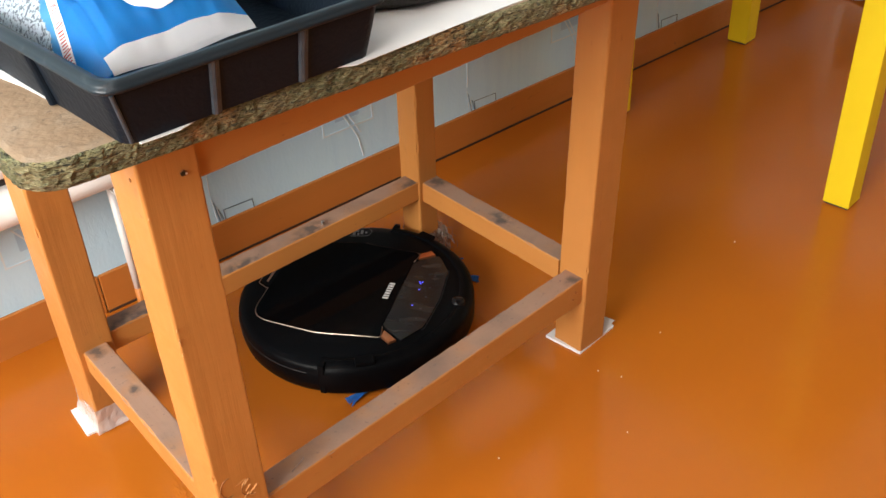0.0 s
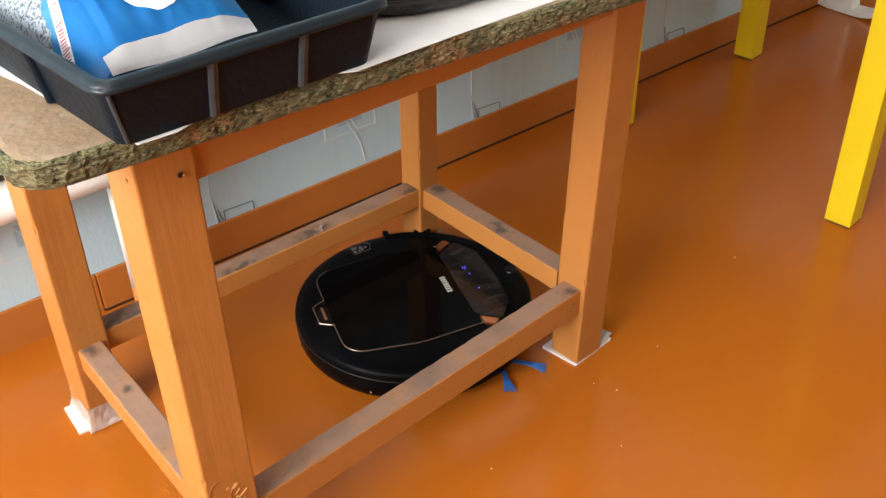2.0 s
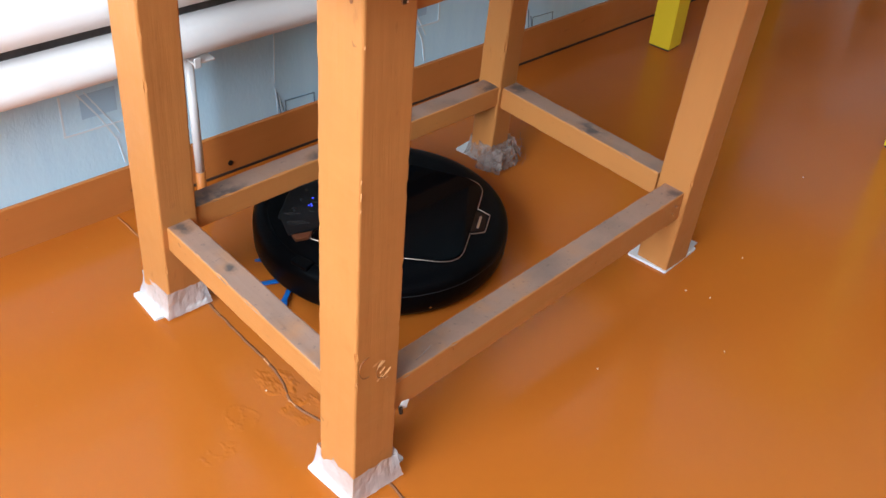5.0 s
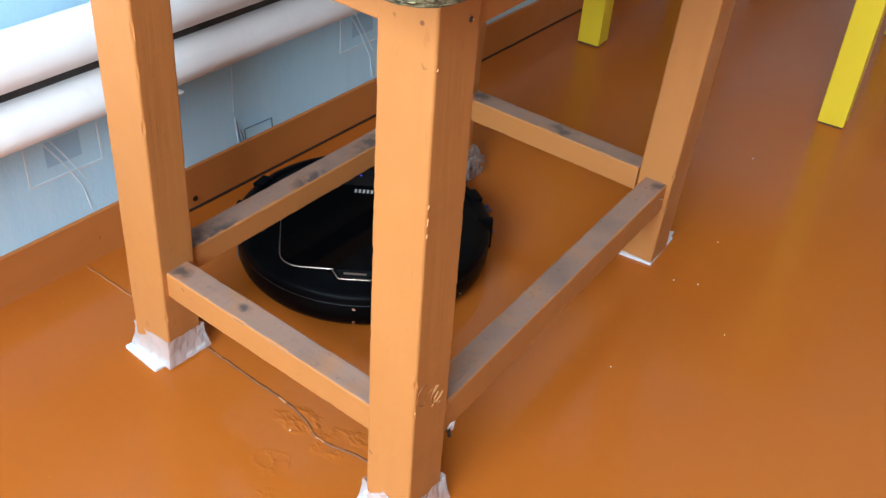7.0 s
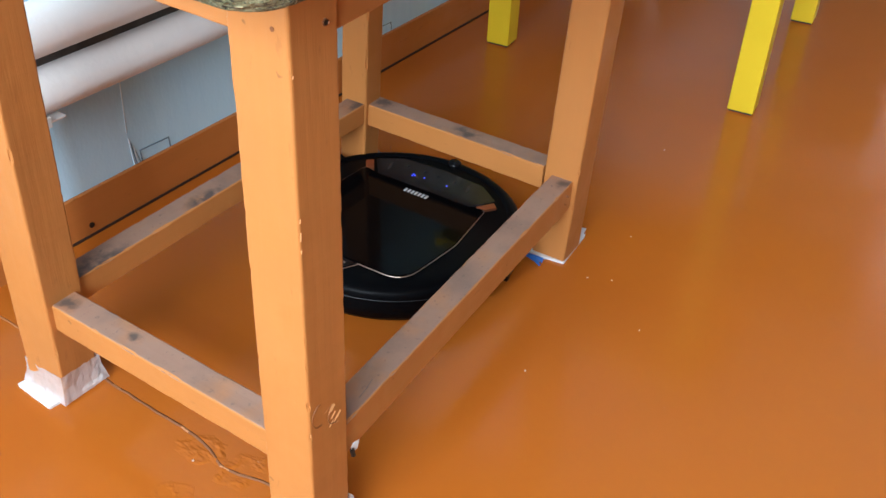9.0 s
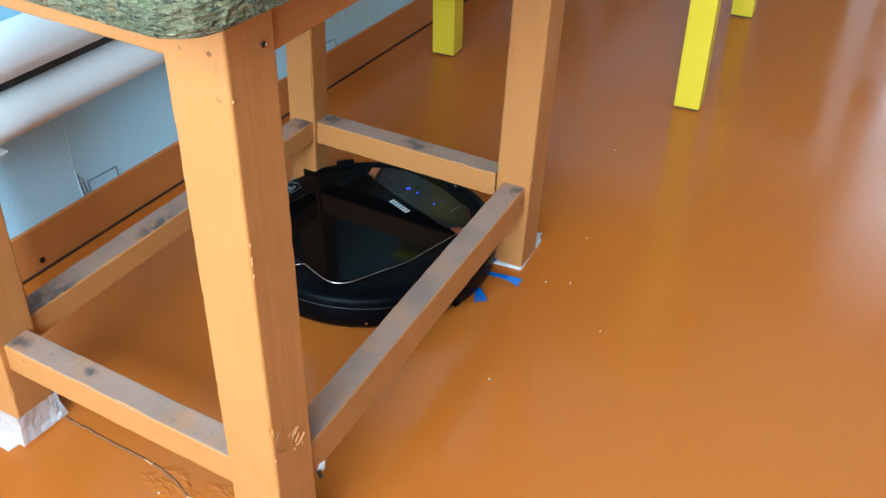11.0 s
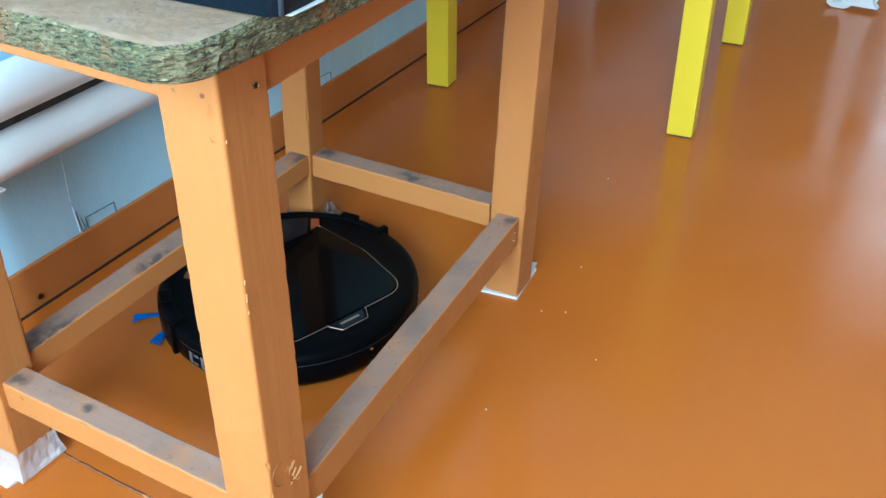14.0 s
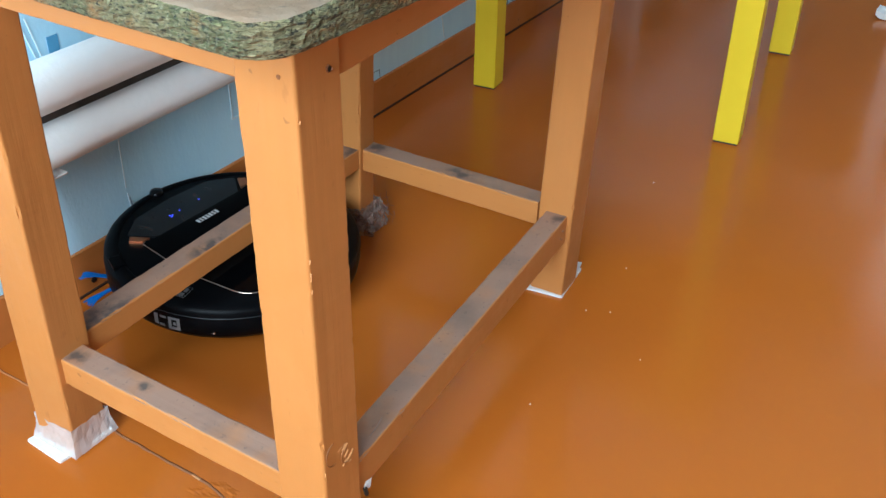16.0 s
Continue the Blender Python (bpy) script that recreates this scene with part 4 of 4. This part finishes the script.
    for k, sx in enumerate((-0.048, -0.02, 0.002, 0.028, 0.05)):
        part("key_mark", slab([(sx + 0.0018 * math.cos(a), 0.1065 + 0.0018 * math.sin(a)) for a in (j * math.pi / 4 for j in range(8))], ZT + 0.0012, ZT + 0.0019), seam_grey, display)
    # copper corners
    for s in (-1, 1):
        c = [(s * 0.0835, 0.0715), (s * 0.0972, 0.0712), (s * 0.1070, 0.0850), (s * 0.0985, 0.0930)]
        part("corner_trim", slab(c if s > 0 else c[::-1], ZT - 0.004, ZT + 0.0026, 0.0006), copper, robot, "brushed copper corner")
    # handle at the back
    handle = part("handle", slab(rounded([(-0.0285, -0.1185), (0.0285, -0.1185), (0.0180, -0.1388), (-0.0180, -0.1388)], 0.002, 3), ZT - 0.004, ZT + 0.0002), rv_body, robot, "black lid handle")
    part("recess", slab(rounded([(-0.025, -0.1205), (-0.0165, -0.1375), (0.0165, -0.1375), (0.025, -0.1205)][::-1], 0.002, 2), ZT - 0.003, ZT + 0.0006), lens_black, handle)
    part("tongue", box(-0.014, 0.014, -0.1305, -0.1270, ZT - 0.002, ZT + 0.0012, 0.0008), fine_line, handle)
    # maker's mark as seven plain bars
    for k in range(7):
        x = -0.0165 + 0.0055 * k
        part("maker_mark", box(x - 0.0016, x + 0.0016, 0.0475, 0.0555, ZT + 0.0020, ZT + 0.0029), logo_grey, lid_ob, "plain pale bar")
    # printed badge on the left shoulder
    m = Matrix.Translation((-0.1375, -0.037, 0.0)) @ Matrix.Rotation(radians(14), 4, "Z")
    bm = sweep([m @ Vector((x, y, 0.0578)) for x, y in ((-0.010, -0.016), (0.011, -0.016), (0.011, 0.011), (0.0, 0.017), (-0.010, 0.011))], 0.0004, 4, True)
    badge = part("badge", bm, badge_grey, robot, "white line badge")
    for x0, x1, y0, y1 in ((-0.007, -0.002, -0.012, -0.004), (0.001, 0.008, -0.013, -0.009), (-0.005, 0.006, -0.001, 0.003), (0.0, 0.004, 0.006, 0.009), (0.003, 0.008, -0.006, -0.003)):
        part("print_bar", box(x0, x1, y0, y1, 0.0560, 0.0581, 0, 2, m), badge_grey, badge)
    # rating marks on the left side of the skirt
    for a0, a1, z0, z1 in ((188, 190, 0.018, 0.034), (190.5, 193, 0.017, 0.020), (191, 194, 0.030, 0.033), (195, 196.5, 0.016, 0.034), (196.5, 200, 0.031, 0.034), (196.5, 200, 0.016, 0.019), (199, 200.5, 0.016, 0.034), (197.3, 198.6, 0.023, 0.027)):
        part("print_bar", arc_shell([(R - 0.001, z0), (R + 0.0006, z0), (R + 0.0006, z1), (R - 0.001, z1)], a0, a1, 4), badge_grey, robot)
    # charging contacts and a side screw
    for z in (0.0355, 0.0145):
        rr = R if z > 0.03 else 0.1650
        part("contact", rod((0.002, -rr + 0.002, z), (0.002, -rr - 0.0012, z), 0.0021, 12), silver, robot, "silver charging contact")
    for a in (215, 322):
        c, s = math.cos(radians(a)), math.sin(radians(a))
        part("contact", rod((c * (R - 0.002), s * (R - 0.002), 0.018), (c * (R + 0.0004), s * (R + 0.0004), 0.018), 0.0014, 10), silver, robot, "tiny silver dot")
    for s in (-1, 1):
        part("wheel", rod((s * 0.105, 0.0, 0.028), (s * 0.125, 0.0, 0.028), 0.028, 32), foot_black, robot, "black rubber drive wheel")
    # side brushes
    brushes = []
    for s in (-1, 1):
        hub = part("side_brush", lathe([(0.0, 0.009), (0.012, 0.009), (0.011, 0.004), (0.0, 0.003)], 20), foot_black, None, "spinning side brush")
        hub.parent = robot
        hub.matrix_basis = Matrix.Translation((s * 0.115, 0.085, 0))
        for k in range(6):
            a = k * math.pi / 3
            bm = joined([box(0.008, 0.050, -0.003, 0.003, 0.0045, 0.0065)])
            rng = random.Random(k)
            for j in range(9):
                w = (j - 4) / 4
                e = 0.066 + rng.uniform(-0.002, 0.002)
                t = joined([sweep([(0.044, w * 0.0032, 0.0055), (0.058, w * 0.0060, 0.0045), (e, w * 0.0085, 0.0018)], 0.0007, 5)])
                me = bpy.data.meshes.new("tmp")
                t.to_mesh(me)
                t.free()
                bm.from_mesh(me)
                bpy.data.meshes.remove(me)
            bm.transform(Matrix.Rotation(a, 4, "Z"))
            tuft = part("bristle_tuft", bm, brush_blue, None, "blue bristle tuft")
            tuft.parent = hub
        brushes.append(hub)
    return brushes


brushes = build_robot()

# seconds, place, heading, nose-up tilt, rise as it climbs against the wall
ROBOT = [
    (0.0, 0.5686, 0.8116, 214.5, 0), (0.5, 0.5809, 0.7846, 210.4, 0), (1.0, 0.6238, 0.7038, 210.1, 0), (1.5, 0.6126, 0.7252, 213.8, 0),
    (2.0, 0.6322, 0.7544, 250.6, 0), (2.5, 0.6054, 0.7188, 202.6, 0), (3.0, 0.5733, 0.7234, 165.5, 0), (3.5, 0.5367, 0.7574, 106.2, 0),
    (4.0, 0.5207, 0.7775, 84.1, 0), (4.2, 0.5040, 0.7800, 82.0, 0), (4.6, 0.4930, 0.7980, 60.0, 0), (5.4, 0.4850, 0.8380, 16.0, 0), (6.3, 0.4839, 0.8704, -16.5, 0),
    (6.5, 0.4878, 0.8849, -15.0, 0), (7.0, 0.5053, 0.8444, -52.8, 0), (7.5, 0.5156, 0.7990, -108.6, 0), (8.0, 0.5372, 0.7664, -124.9, 0),
    (8.5, 0.6330, 0.7050, -117.9, 0), (9.0, 0.6400, 0.7418, -87.8, 0), (9.2, 0.6420, 0.7500, -72.0, 0), (9.9, 0.6480, 0.7580, -62.0, 0), (10.7, 0.6650, 0.7350, -102.0, 0), (11.3, 0.6710, 0.7280, -112.0, 0),
    (11.5, 0.6716, 0.7274, -112.7, 0), (12.0, 0.6440, 0.7560, -86.6, 0), (12.5, 0.6410, 0.7753, -60.0, 0), (13.0, 0.5980, 0.7657, -40.9, 0),
    (13.5, 0.6149, 0.8092, -38.0, 0), (14.0, 0.5776, 0.7860, -18.6, 0), (14.5, 0.6026, 0.8605, -19.2, 0), (15.0, 0.5961, 0.8566, -23.3, 0),
    (15.5, 0.5647, 0.8707, 9.0, 0), (15.7, 0.5490, 0.9060, 6.5, 0, 0.001), (15.8, 0.5450, 0.9180, 2.7, 1.0, 0.008), (16.0, 0.5370, 0.9290, -2.7, 2.5, 0.0205),
]


def motions():
    rows = []
    for t, x, y, turn, tilt, *lift in ROBOT:
        pivot = Matrix.Translation((0, -0.15, 0.004))
        rows.append((t, pose(x, y, sum(lift), 0, 0, turn) @ pivot @ pose(0, 0, 0, tilt) @ pivot.inverted()))
    walk(robot, rows)
    for hub, s, phase in zip(brushes, (-1, 1), (42, 24)):
        walk(hub, [(k / 10, pose(s * 0.115, 0.085, 0, 0, 0, phase + s * 58.4 * k)) for k in range(161)])


motions()
